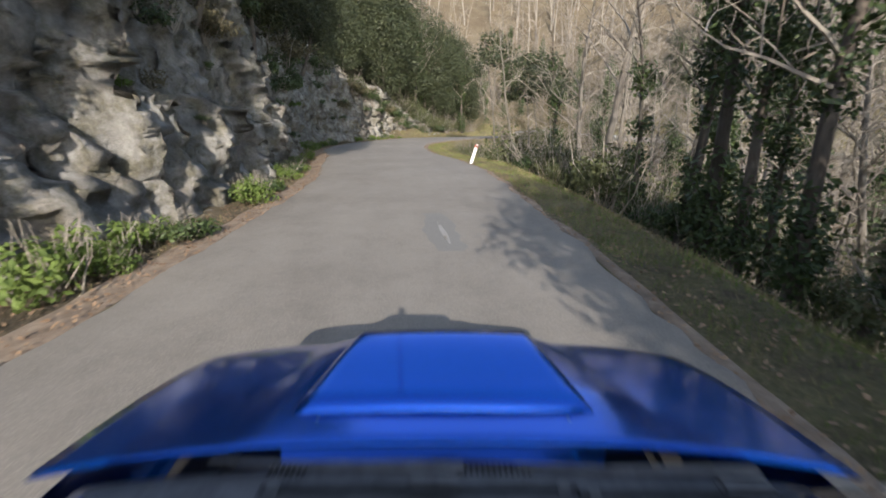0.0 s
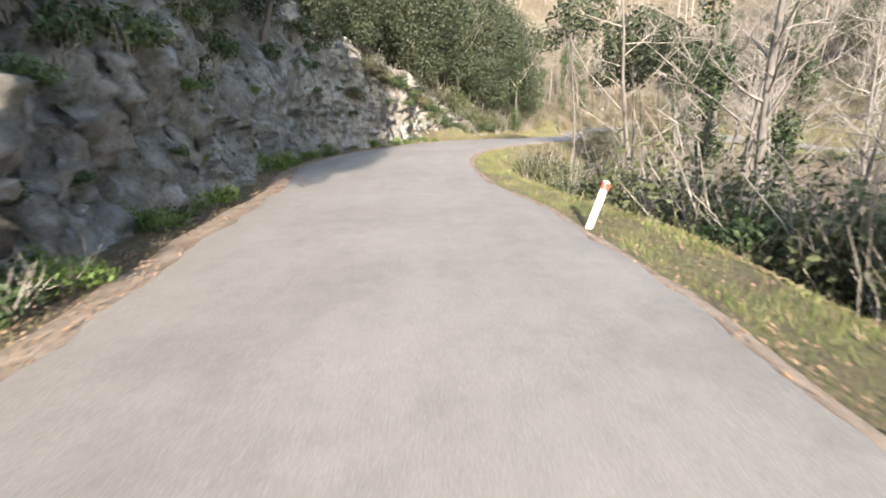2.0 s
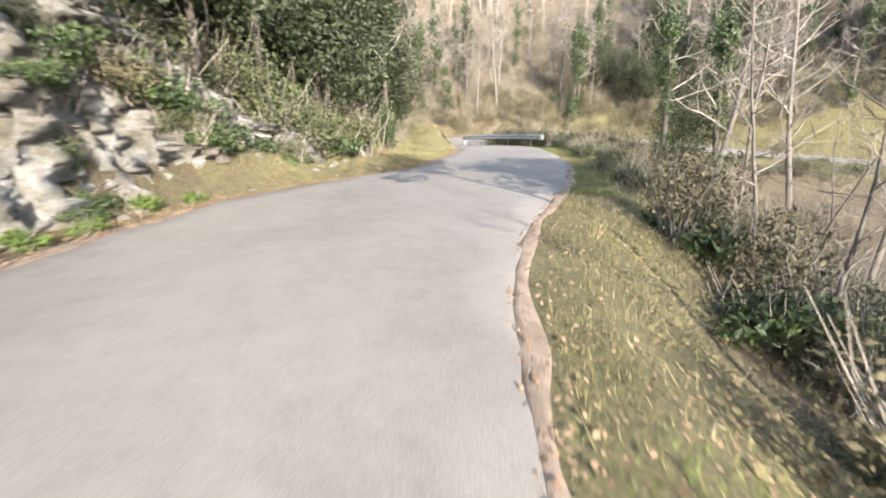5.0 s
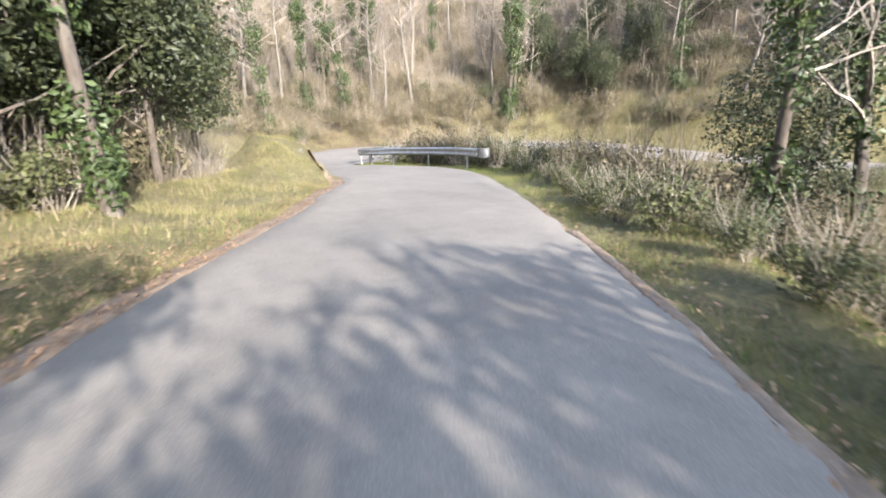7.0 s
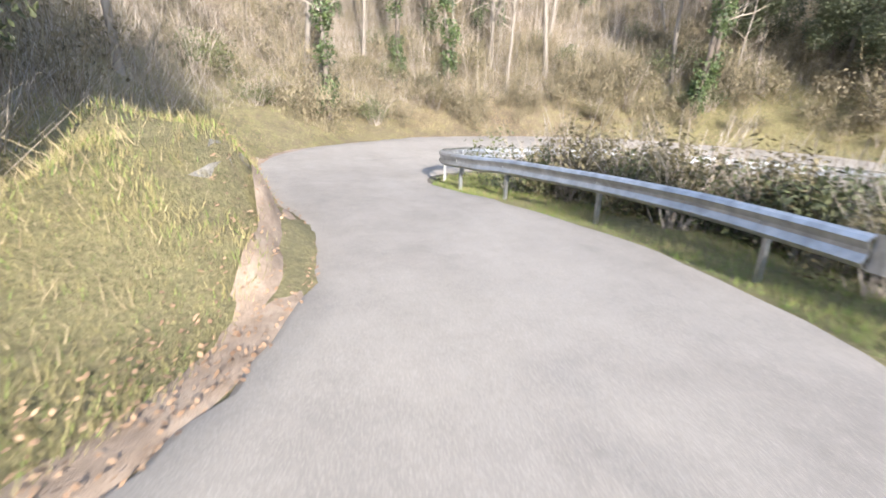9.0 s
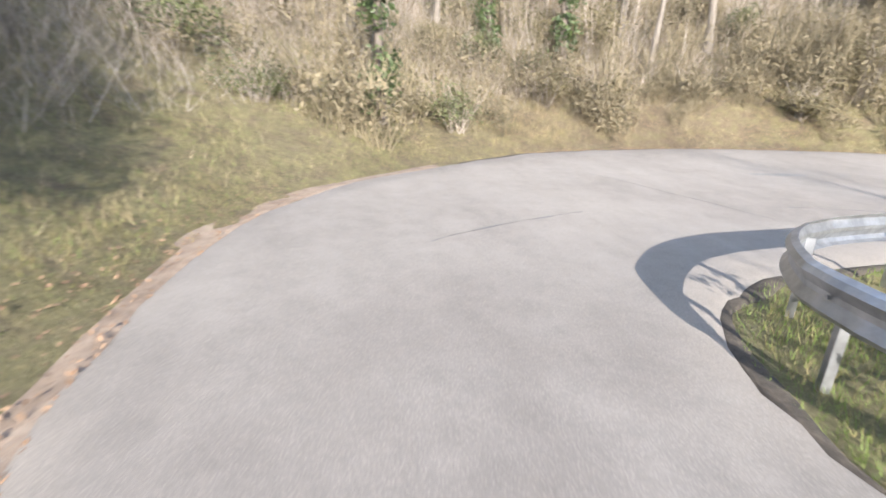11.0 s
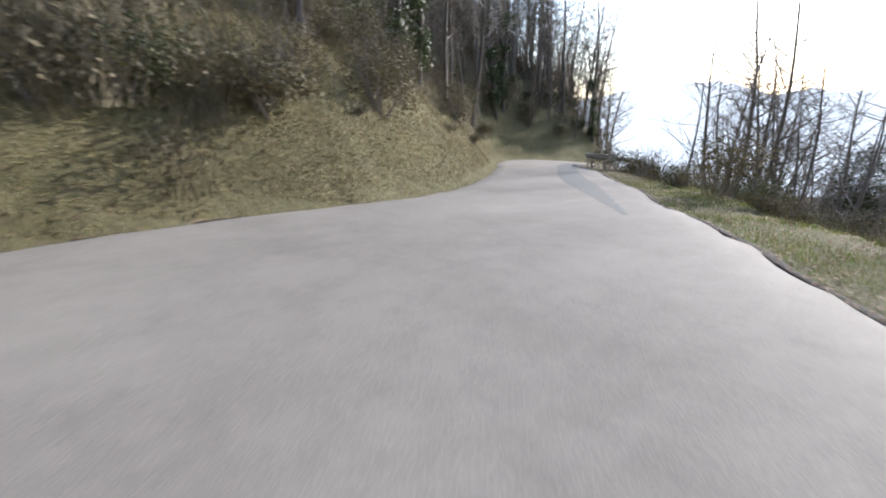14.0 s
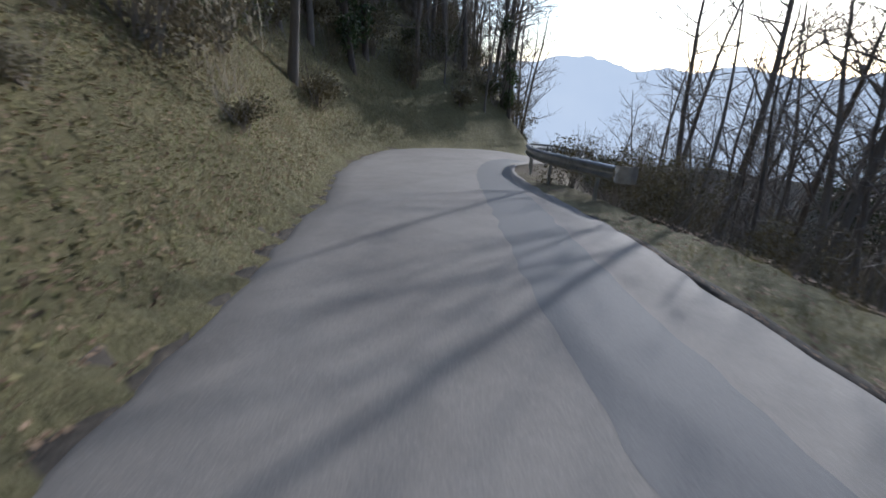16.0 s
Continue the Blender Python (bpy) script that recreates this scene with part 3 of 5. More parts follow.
def build_cliff():
    verts, faces = [], []
    s0, s1, ns, nv = -24.0, 45.0, 470, 84
    for i in range(ns):
        s = s0 + (s1 - s0) * i / (ns - 1)
        end = min(1.0, (s1 - s) / 12.0)
        tall = (6.8 + 1.6 * noise.noise((s * 0.16, 0, 5)) + 0.8 * noise.noise((s * 0.6, 1, 5))) * (0.15 + 0.85 * end)
        for k in range(nv):
            verts.append(face_at(s, k / (nv - 1) * tall))
    for i in range(ns - 1):
        for k in range(nv - 1):
            faces.append((i * nv + k, (i + 1) * nv + k, (i + 1) * nv + k + 1, i * nv + k + 1))
    ob = new("rock_face", mesh_of("rock_face", verts, faces, ROCK, True))
    return tagged(ob, "grey limestone rock face with cracks and ledges beside the road", "rock face", kind="structure")


def rock_mesh(seed):
    bm = bmesh.new()
    bmesh.ops.create_icosphere(bm, subdivisions=2, radius=0.5)
    for v in bm.verts:
        n = noise.noise(v.co * 2.3 + Vector((seed * 3.1, 0, 0))) * 0.35 + noise.cell(v.co * 2.6 + Vector((seed, 5, 0))) * 0.22
        v.co *= 0.85 + n
        v.co = Vector((v.co.x * 1.1, v.co.y * 0.8, v.co.z * 0.75))
    me = bpy.data.meshes.new("rock")
    bm.to_mesh(me)
    bm.free()
    me.materials.append(ROCK)
    return me


cliff = build_cliff()
rock_shapes = [rock_mesh(i) for i in range(6)]
rng = random.Random(11)
for i in range(90):
    s = rng.uniform(-4, 38)
    h = 2.6 * rng.random() ** 2.5
    x, y, z = face_at(s, h)
    ob = new("rock", rng.choice(rock_shapes))
    ob.parent = cliff
    k = rng.uniform(0.15, 0.5)
    ob.matrix_world = Matrix.LocRotScale((x, y, z), Euler((rng.uniform(-.5, .5), rng.uniform(-.5, .5), rng.uniform(0, 6.3))), (k * 1.1, k, k * rng.uniform(0.6, 1.1)))
for i in range(30):
    s = rng.uniform(38, 47)
    a = width(s)[0]
    d = rng.uniform(0.5, 2.6)
    x, y, _ = at(s, -(a + d))
    ob = new("rock", rng.choice(rock_shapes))
    ob.parent = cliff
    k = rng.uniform(0.1, 0.3)
    ob.matrix_world = Matrix.LocRotScale((x, y, height(x, y) + 0.05 * k), Euler((rng.uniform(-.5, .5), rng.uniform(-.5, .5), rng.uniform(0, 6.3))), (k * 1.1, k, k * 0.8))


# ---------------------------------------------------------------- plants
def leaf_cloud(rng, centres, count, size, shell=0.5, flat=0.0):
    """Small leaves strewn about ellipsoids (x, y, z, rx, ry, rz)."""
    verts, faces = [], []
    total = sum(c[3] * c[4] for c in centres)
    for cx, cy, cz, rx, ry, rz in centres:
        for _ in range(int(count * rx * ry / total)):
            d = Vector((rng.gauss(0, 1), rng.gauss(0, 1), rng.gauss(0, 1))).normalized()
            r = shell + (1 - shell) * rng.random() ** 0.6
            r *= 1 + 0.35 * noise.noise(d * 2.2 + Vector((cx, cy, cz)))
            p = Vector((cx + d.x * rx * r, cy + d.y * ry * r, cz + d.z * rz * r))
            n = (d + Vector((rng.uniform(-1, 1), rng.uniform(-1, 1), rng.uniform(-0.6, 1)))).normalized()
            u = n.orthogonal().normalized()
            u.rotate(Matrix.Rotation(rng.uniform(0, 6.28), 3, n))
            w = n.cross(u)
            k = size * rng.uniform(0.6, 1.4)
            b = len(verts)
            verts += [p - u * k, p - u * k * 0.1 - w * k * 0.55 + n * k * 0.15, p + u * k * 1.15, p - u * k * 0.1 + w * k * 0.55 + n * k * 0.15]
            faces.append((b, b + 1, b + 2, b + 3))
    return verts, faces


def grow(rng, tall, thick, spread_out, levels, twigs, lean=0.0, low=0.25, light=False):
    """A bare tree: trunk, and limbs with twigs. Returns (trunk), (branches)."""
    tv, tf, bv, bf = [], [], [], []

    def add(store, path, radii, sides):
        v, f = tube(path, radii, sides)
        b = len(store[0])
        store[0].extend(v)
        store[1].extend([tuple(i + b for i in q) for q in f])

    def limb(start, way, length, radius, level):
        n = 2 if light else 4 if level < 2 else 2 if level < 3 else 1
        path, d = [start], way.normalized()
        for k in range(n):
            d = (d + Vector((rng.uniform(-1, 1), rng.uniform(-1, 1), rng.uniform(-0.5, 0.9))) * (0.24 if level else 0.1)).normalized()
            path.append(path[-1] + d * length / n)
        radii = [radius * (1 - 0.72 * k / n) for k in range(n + 1)]
        add((bv, bf), path, radii, 4 if level < 2 and not light else 3)
        if level >= levels:
            return
        for _ in range(twigs if level < 2 else twigs - 1):
            f = rng.uniform(0.25, 1.0)
            i = min(int(f * n), n - 1)
            p = path[i].lerp(path[i + 1], f * n - i)
            out = Vector((rng.uniform(-1, 1), rng.uniform(-1, 1), rng.uniform(-0.35, 0.9))).normalized()
            limb(p, d * 0.7 + out * 0.9, length * rng.uniform(0.4, 0.62), max(radius * 0.45, 0.006), level + 1)

    n = 8
    path, d = [Vector((0, 0, -0.5))], Vector((lean * rng.uniform(-1, 1), lean * rng.uniform(-1, 1), 1)).normalized()
    for k in range(n):
        d = (d + Vector((rng.uniform(-1, 1), rng.uniform(-1, 1), 0.7)) * 0.09).normalized()
        path.append(path[-1] + d * (tall + 0.5) / n)
    radii = [thick * (1.25 if k == 0 else 1 - 0.85 * k / n) for k in range(n + 1)]
    add((tv, tf), path, radii, 4 if light else 7)
    count = int(tall * (1.4 if light else 2.0))
    for k in range(count):
        f = low + (1 - low) * (k + rng.random()) / count
        i = min(int(f * n), n - 1)
        p = path[i].lerp(path[i + 1], f * n - i)
        a = rng.uniform(0, 6.28)
        rise = rng.uniform(0.1, 0.9)
        limb(p, Vector((math.cos(a), math.sin(a), rise)), spread_out * (1.15 - 0.7 * f) * rng.uniform(0.6, 1.2), thick * 0.36 * (1.1 - 0.75 * f), 1)
    return (tv, tf), (bv, bf), path


def make_tree(name, seed, tall, thick, spread_out, bark, label, category="tree", lean=0.05, low=0.25, levels=3, twigs=4, crown=None, ivy=None, hide=None):
    rng = random.Random(seed)
    trunk, branches, path = grow(rng, tall, thick, spread_out, levels, twigs, lean, low)
    thing = empty(name, 0, 0, 0)
    part("trunk", mesh_of("trunk", *trunk, bark, True), bark, thing)
    bough = "crown" if crown is None else "bough"
    part(bough, mesh_of(bough, *branches, TWIG if crown is None else bark), TWIG, thing)
    if crown:
        mat, count, size, blobs = crown
        part("crown", mesh_of("crown", *leaf_cloud(rng, blobs, count, size, 0.45), mat), mat, thing)
    if ivy:
        mat, count, upto = ivy
        blobs = []
        for k in range(9):
            p = path[1 + min(int(k / 9 * upto * 8), 7)]
            blobs.append((p.x + rng.uniform(-.15, .15), p.y + rng.uniform(-.15, .15), p.z + rng.uniform(-.2, .6), rng.uniform(.3, .6), rng.uniform(.3, .6), tall * upto / 11))
        part("ivy", mesh_of("ivy", *leaf_cloud(rng, blobs, int(count * 1.3), 0.072, 0.3), mat), mat, thing, "dark green ivy round the trunk")
    return tagged(thing, label, category)


def make_shrub(name, seed, mat, label, count, size, wide, tall, stems=True):
    rng = random.Random(seed)
    thing = empty(name, 0, 0, 0)
    blobs = [(rng.uniform(-.55, .55) * wide, rng.uniform(-.55, .55) * wide, rng.uniform(.3, .75) * tall, rng.uniform(.35, .6) * wide, rng.uniform(.35, .6) * wide,
              rng.uniform(.28, .42) * tall) for _ in range(6)]
    part("foliage", mesh_of("foliage", *leaf_cloud(rng, blobs, count, size, 0.35), mat), mat, thing)
    bv, bf = [], []
    for _ in range(26):
        a, r = rng.uniform(0, 6.28), rng.uniform(0.2, 0.9) * wide
        p = [Vector((rng.uniform(-.2, .2), rng.uniform(-.2, .2), -0.3))]
        tip = Vector((math.cos(a) * r, math.sin(a) * r, tall * rng.uniform(0.6, 1.25)))
        for k in range(1, 4):
            p.append(p[0].lerp(tip, k / 3) + Vector((rng.uniform(-1, 1), rng.uniform(-1, 1), rng.uniform(0, 1))) * 0.12)
        v, f = tube(p, [0.018, 0.013, 0.009, 0.004], 3)
        b = len(bv)
        bv += v
        bf += [tuple(i + b for i in q) for q in f]
    part("cane_tangle", mesh_of("cane_tangle", bv, bf, TWIG), TWIG, thing)
    return tagged(thing, label, "bush")


HOLM = [(0, 0, 5.2, 2.0, 2.0, 1.6), (0.9, 0.3, 4.2, 1.5, 1.4, 1.2), (-0.9, -0.4, 4.4, 1.5, 1.5, 1.2), (0.2, -1.0, 3.3, 1.3, 1.2, 1.0), (-0.3, 0.9, 3.2, 1.4, 1.2, 1.1),
        (0.3, 0.0, 6.6, 1.3, 1.3, 1.1), (1.1, -0.6, 2.4, 1.0, 1.0, 0.8), (-1.1, 0.5, 2.2, 1.0, 0.9, 0.8)]
bare_trees = [make_tree("bare_tree", 20 + i, t, w, sp, BARK, "leafless deciduous tree with pale grey bark on the slope", low=lo, lean=le)
              for i, (t, w, sp, lo, le) in enumerate([(9, .10, 2.6, .25, .08), (11, .13, 3.0, .3, .05), (7, .07, 2.1, .15, .15), (12, .15, 3.4, .35, .06), (6, .055, 1.8, .12, .2), (8.5, .12, 3.2, .2, .25)])]
ivy_trees = [make_tree("ivy_tree", 40 + i, t, w, 2.6, BARK_DARK, "leafless tree with ivy climbing its trunk", low=.4, ivy=(LEAF_IVY, c, u), levels=3, twigs=3)
             for i, (t, w, c, u) in enumerate([(10, .13, 1700, .75), (9, .16, 2300, .95), (11, .12, 1200, .5)])]
oaks = [make_tree("evergreen_oak", 50 + i, 6.5, .14, 1.8, BARK_DARK, "evergreen oak with dense dark green crown", low=.2, levels=2, twigs=2,
                  crown=(LEAF_DARK, 13000, .068, [tuple(v * k for v in b) for b in HOLM])) for i, k in enumerate((1.0, 1.25))]
tall_oak = make_tree("evergreen_oak", 57, 9.2, .085, 1.3, BARK, "tall evergreen oak with a bare pale trunk and high crown", low=.7, levels=2, twigs=2,
                     crown=(LEAF_DARK, 1700, .1, [(x * 1.5, y * 1.5, (z - 2.2) * .55 + 6.5, rx * .75, ry * .75, rz * .5) for x, y, z, rx, ry, rz in HOLM]))
brambles = [make_shrub("bramble_bush", 60 + i, m, l, 1200, .045, w, t) for i, (m, l, w, t) in enumerate([
    (LEAF_DRY, "straggling bramble bush with brownish leaves", 1.1, 0.9), (LEAF_SHRUB, "low green shrub on the roadside slope", 1.0, 1.2), (LEAF_SHRUB, "tangled green shrub with bare stems", 1.5, 1.5),
    (LEAF_DRY, "dry tangled thicket of thin stems", 1.3, 1.6)])]
ivies = [make_shrub("ivy_clump", 70 + i, LEAF_IVY, "trailing ivy clump growing on the rock", 800, .055, w, t) for i, (w, t) in enumerate([(0.7, 0.7), (1.0, 0.6)])]
ferns = [make_shrub("fern", 80 + i, LEAF_FERN, "bright green fern at the foot of the rock", 700, .06, w, h) for i, (w, h) in enumerate([(0.6, 0.6), (0.9, 0.8)])]
used = set()


def plant(kind, x, y, rng, lo=0.8, hi=1.2, lift=0.0, group=""):
    k = rng.uniform(lo, hi)
    z = height(x, y) + lift
    m = pose(x, y, z, rng.uniform(-3, 3), rng.uniform(-3, 3), rng.uniform(0, 360))
    if kind.name not in used:
        used.add(kind.name)
        kind.matrix_world = m @ Matrix.Scale(k, 4)
        ob = kind
    else:
        ob = copy_thing(kind, m)
        ob.scale = (k, k, k)
    if group:
        tagged(ob, group=group)
    return ob


def scatter(count, seed, choose, s_range, d_range, left, gap=1.3, far_bias=1.0, lo=0.8, hi=1.25, group="trees on the slope"):
    """Plants beside the road: stations and distances past the asphalt's edge."""
    rng = random.Random(seed)
    made, tries = [], 0
    while len(made) < count and tries < count * 30:
        tries += 1
        s = rng.uniform(*s_range)
        d = d_range[0] + (d_range[1] - d_range[0]) * rng.random() ** far_bias
        a, c = width(s)
        x, y, _ = at(s, -(a + d) if left else c + d)
        z, dl, dr, _s = land([x], [y])
        if max(dl[0], dr[0]) < d_range[0] * 0.9:
            continue
        if any((x - p) ** 2 + (y - q) ** 2 < gap * gap for p, q in made):
            continue
        made.append((x, y))
        plant(choose(rng, s, d), x, y, rng, lo, hi, 0.0, group)


def put(kind, x, y, size, seed=0, lift=0.0):
    return plant(kind, x, y, random.Random(int(x * 37 + y * 91) + seed), size * 0.97, size * 1.03, lift)


# right of the first straight: a wooded slope below the road
scatter(50, 1, lambda r, s, d: r.choice(bare_trees * 2 + ivy_trees), (2, 31), (4.4, 24), False, 1.6, 0.8)
scatter(34, 2, lambda r, s, d: r.choice(brambles[1:3] + [brambles[3]]), (-2, 42), (2.3, 9), False, 1.1, lo=.7, hi=1.2, group="bushes on the slope")
scatter(10, 21, lambda r, s, d: r.choice(bare_trees[:3]), (30, 42), (7.0, 20), False, 2.2, group="trees on the slope")
put(bare_trees[4], 8.6, 33.0, .8)
put(bare_trees[2], 10.4, 35.4, .75)
scatter(6, 3, lambda r, s, d: r.choice(ivy_trees), (3, 14), (3.0, 6), False, 1.6, lo=.7, hi=1.0)
scatter(38, 33, lambda r, s, d: r.choice(brambles[1:3] + ivies), (12, 36), (2.2, 6.5), False, 0.8, lo=.8, hi=1.3, group="bushes on the slope")
scatter(46, 36, lambda r, s, d: r.choice([brambles[1], brambles[2], ivies[1], ivies[0]]), (6, 42), (2.3, 7.5), False, 0.9, lo=1.0, hi=1.6, group="bushes on the slope")
# trees that shade the road's start and the bend
for x, y, k in ((3.4, -3.5, .95), (4.1, -6.5, 1.05), (5.3, -0.5, .8), (7.2, 3.0, .8), (3.2, -10.0, 1.1)):
    put(oaks[0], x, y, k)
for x, y, k in ((9.2, 31.2, .95), (10.6, 32.6, 1.0), (12.2, 34.2, 1.0), (7.4, 33.2, 1.0)):
    put(tall_oak, x, y, k)
for x, y, k in ((19.5, 47.5, 1.0), (22.5, 46.5, 1.15)):
    put(ivy_trees[1], x, y, k)
put(oaks[1], 21.8, 48.2, .62)


def leaning(kind, x, y, z, k, tilt):
    """A tree rooted on the rock that leans out over the road."""
    ob = copy_thing(kind, pose(x, y, z, 0, tilt, 0))
    ob.scale = (k, k, k)
    return tagged(ob, group="trees above the rock face")


# above the rock face
for x, y, z, k, tilt in ((-4.2, 11.8, 4.2, .66, 25), (-4.3, 15.8, 4.6, .7, 22), (-4.7, 19.5, 4.8, .75, 18), (-4.8, 23.0, 5.0, .75, 16), (-4.5, 26.5, 4.6, .7, 18)):
    leaning(oaks[0], x, y, z, k, tilt)
for s, d, k in ((15, 1.7, .75), (18.5, 2.0, .7), (23, 2.2, .7), (27, 2.4, .8), (31, 2.6, .8), (34.5, 2.4, .9)):
    x, y, z = at(s, -(width(s)[0] + d))
    put(oaks[0], x, y, k, 1, lift=z + 3.6 - height(x, y))
scatter(22, 4, lambda r, s, d: r.choice(oaks + [bare_trees[2]]), (-4, 38), (3.4, 9), True, 1.6, lo=.7, hi=1.1)
r_face = random.Random(5)
for i in range(112):
    s, h = r_face.uniform(-3, 44), r_face.choice((r_face.uniform(2.2, 6), r_face.uniform(3.5, 7)))
    x, y, z = face_at(s, min(h, 0.8 + 0.33 * (45 - s)))
    kind = r_face.choice(ivies + ivies + [brambles[1], brambles[0]])
    plant(kind, x, y, r_face, .4 + .05 * h, .8 + .09 * h, z - 0.25 - height(x, y), "plants on the rock face")
for i in range(34):
    s, h = r_face.uniform(-2, 37), r_face.uniform(0.7, 3.4)
    x, y, z = face_at(s, h)
    plant(r_face.choice(ivies + [ferns[0]]), x, y, r_face, .22, .5, z - 0.15 - height(x, y), "plants on the rock face")
for i in range(44):
    s = r_face.uniform(-3, 40)
    x, y, z = at(s, -(width(s)[0] + r_face.uniform(0.55, 1.05)))
    plant(r_face.choice(ferns + ferns + [ivies[1]]), x, y, r_face, .35, .8, 0.0, "ferns at the foot of the rock")
for i in range(26):
    s, h = r_face.uniform(35.5, 44.5), r_face.uniform(0.4, 3.2)
    x, y, z = face_at(s, min(h, 0.3 + 0.3 * (45 - s)))
    plant(r_face.choice(ivies + [brambles[1]]), x, y, r_face, .5, .9, z - 0.2 - height(x, y), "plants on the rock face")
# the bend after the rock
scatter(13, 6, lambda r, s, d: r.choice(oaks), (38, 47), (3.2, 9), True, 1.4, lo=.9, hi=1.3)
put(ivy_trees[1], 2.6, 46.2, 1.1)
put(ivy_trees[0], 3.6, 48.0, 1.2)
put(ivy_trees[1], 8.2, 53.0, 1.0)
for x, y, k in ((0.8, 45.5, 1.2), (-0.6, 43.0, 1.1), (5.8, 53.5, 1.2), (8.0, 56.0, 1.1), (-2.0, 46.0, 1.4), (3.5, 51.5, 1.3), (4.6, 49.8, 1.1), (6.4, 54.8, 1.2), (8.4, 58.5, 1.2), (1.5, 49.5, 1.4)):
    put(oaks[1], x, y, k)
scatter(14, 7, lambda r, s, d: r.choice(brambles), (40, 56), (2.6, 7), True, 1.2, group="bushes on the bank")
def outcrop(x, y, parts, label):
    base = empty("rock_outcrop", x, y, height(x, y))
    r = random.Random(int(x * 10))
    for dx, dy, dz, k in parts:
        ob = new("boulder", r.choice(rock_shapes))
        ob.parent = base
        ob.matrix_world = Matrix.LocRotScale((x + dx, y + dy, height(x + dx, y + dy) + dz), Euler((r.uniform(-.4, .4), r.uniform(-.4, .4), r.uniform(0, 6.3))), (k * 1.1, k, k * 0.9))
    tagged(base, label, "rock")


ox, oy, _ = at(63.0, -(width(63.0)[0] + 1.1))
outcrop(ox, oy, ((0, .1, -.42, 1.0), (-.5, .7, -.45, 1.0), (.1, .8, -.36, .8), (-.1, 1.5, -.4, .8)), "pale grass-grown rock outcrop on the bank")
# left of the second straight and round the hairpin
scatter(44, 8, lambda r, s, d: r.choice(bare_trees + [ivy_trees[1]]), (54, 80), (5, 22), True, 1.5)
scatter(80, 9, lambda r, s, d: r.choice(bare_trees + ivy_trees), (78, 114), (3.4, 18), True, 1.1)
scatter(60, 10, lambda r, s, d: r.choice(brambles), (72, 106), (1.6, 8), True, 1.0, lo=.7, hi=1.3, group="bushes on the bank")
scatter(7, 11, lambda r, s, d: r.choice(oaks), (84, 116), (6, 13), True, 1.6, lo=.7, hi=1.0)
for s, d, k in ((88.0, 6.0, .8), (89.5, 4.4, .75), (91.0, 3.2, .7)):
    x, y, _ = at(s, -(width(s)[0] + d))
    put(oaks[0], x, y, k)
for s, d, k in ((55.5, 7.0, 1.0), (58.0, 8.0, 1.1), (60.5, 9.0, 1.0)):
    x, y, _ = at(s, -(width(s)[0] + d))
    put(oaks[1], x, y, k)
for x, y, k in ((6.0, 8.0, 1.0), (7.2, 10.5, 1.0), (5.6, 5.4, .85)):
    put(ivy_trees[1], x, y, k)
put(ivy_trees[1], 35.6, 75.4, 1.35)
put(ivy_trees[1], 36.6, 75.9, 1.15)
put(ivy_trees[0], 15.8, 76.5, 1.1)
scatter(84, 12, lambda r, s, d: r.choice(bare_trees + [ivy_trees[2]]), (107, 150), (1.6, 16), True, 1.1, lo=.8, hi=1.3)
scatter(26, 25, lambda r, s, d: r.choice(bare_trees), (117, 134), (2.5, 14), True, 1.2, lo=.8, hi=1.15)
scatter(16, 26, lambda r, s, d: r.choice([brambles[0], brambles[3]]), (90, 114), (1.0, 5.5), True, 1.2, lo=.3, hi=.65, group="bushes on the bank")
scatter(7, 23, lambda r, s, d: r.choice(brambles[1:]), (113, 134), (0.9, 3), False, 0.9, lo=.7, hi=1.0, group="bushes on the slope")
scatter(12, 24, lambda r, s, d: r.choice(brambles[1:3]), (83, 92), (1.2, 2.8), False, 0.7, lo=.4, hi=.6, group="bushes on the slope")
scatter(26, 16, lambda r, s, d: r.choice(brambles), (108, 134), (1.4, 7), True, 1.1, group="bushes on the bank")
# inside the hairpin and beyond the outgoing road
scatter(74, 13, lambda r, s, d: r.choice(brambles[1:3] + brambles), (42, 62), (1.3, 8), False, 0.8, lo=.5, hi=.78, group="bushes on the slope")
scatter(10, 14, lambda r, s, d: r.choice(bare_trees), (44, 56), (6, 14), False, 2.0)
scatter(6, 17, lambda r, s, d: r.choice(brambles[1:]), (66, 92), (3.0, 8), False, 1.4, lo=.6, hi=1.0, group="bushes on the slope")
scatter(44, 15, lambda r, s, d: r.choice(bare_trees), (116, 150), (4.5, 24), False, 1.5, lo=1.0, hi=1.4)
for s, d, k in ((136, 12.0, .9),):
    x, y, _ = at(s, width(s)[1] + d)
    put(oaks[1], x, y, k)
scatter(26, 28, lambda r, s, d: r.choice([brambles[0], brambles[3], brambles[2]]), (88, 106), (2.2, 4.2), False, 0.6, lo=.4, hi=.6, group="bushes on the slope")
scatter(30, 29, lambda r, s, d: r.choice(brambles[1:3] + [brambles[3]]), (60.5, 68), (1.7, 4.5), False, 0.6, lo=.8, hi=1.1, group="bushes on the slope")
scatter(36, 34, lambda r, s, d: r.choice(bare_trees), (126, 152), (1.5, 10), True, 1.2, lo=1.0, hi=1.4)
scatter(26, 37, lambda r, s, d: r.choice(bare_trees), (124, 152), (2.5, 11), False, 1.2, lo=1.0, hi=1.4)
scatter(30, 35, lambda r, s, d: r.choice(brambles[1:3]), (44, 60), (1.0, 2.6), False, 0.6, lo=.32, hi=.5, group="bushes on the slope")
scatter(16, 38, lambda r, s, d: r.choice(brambles[1:3] + [brambles[3]]), (54, 62), (3.2, 5.2), False, 0.7, lo=.7, hi=.9, group="bushes on the slope")
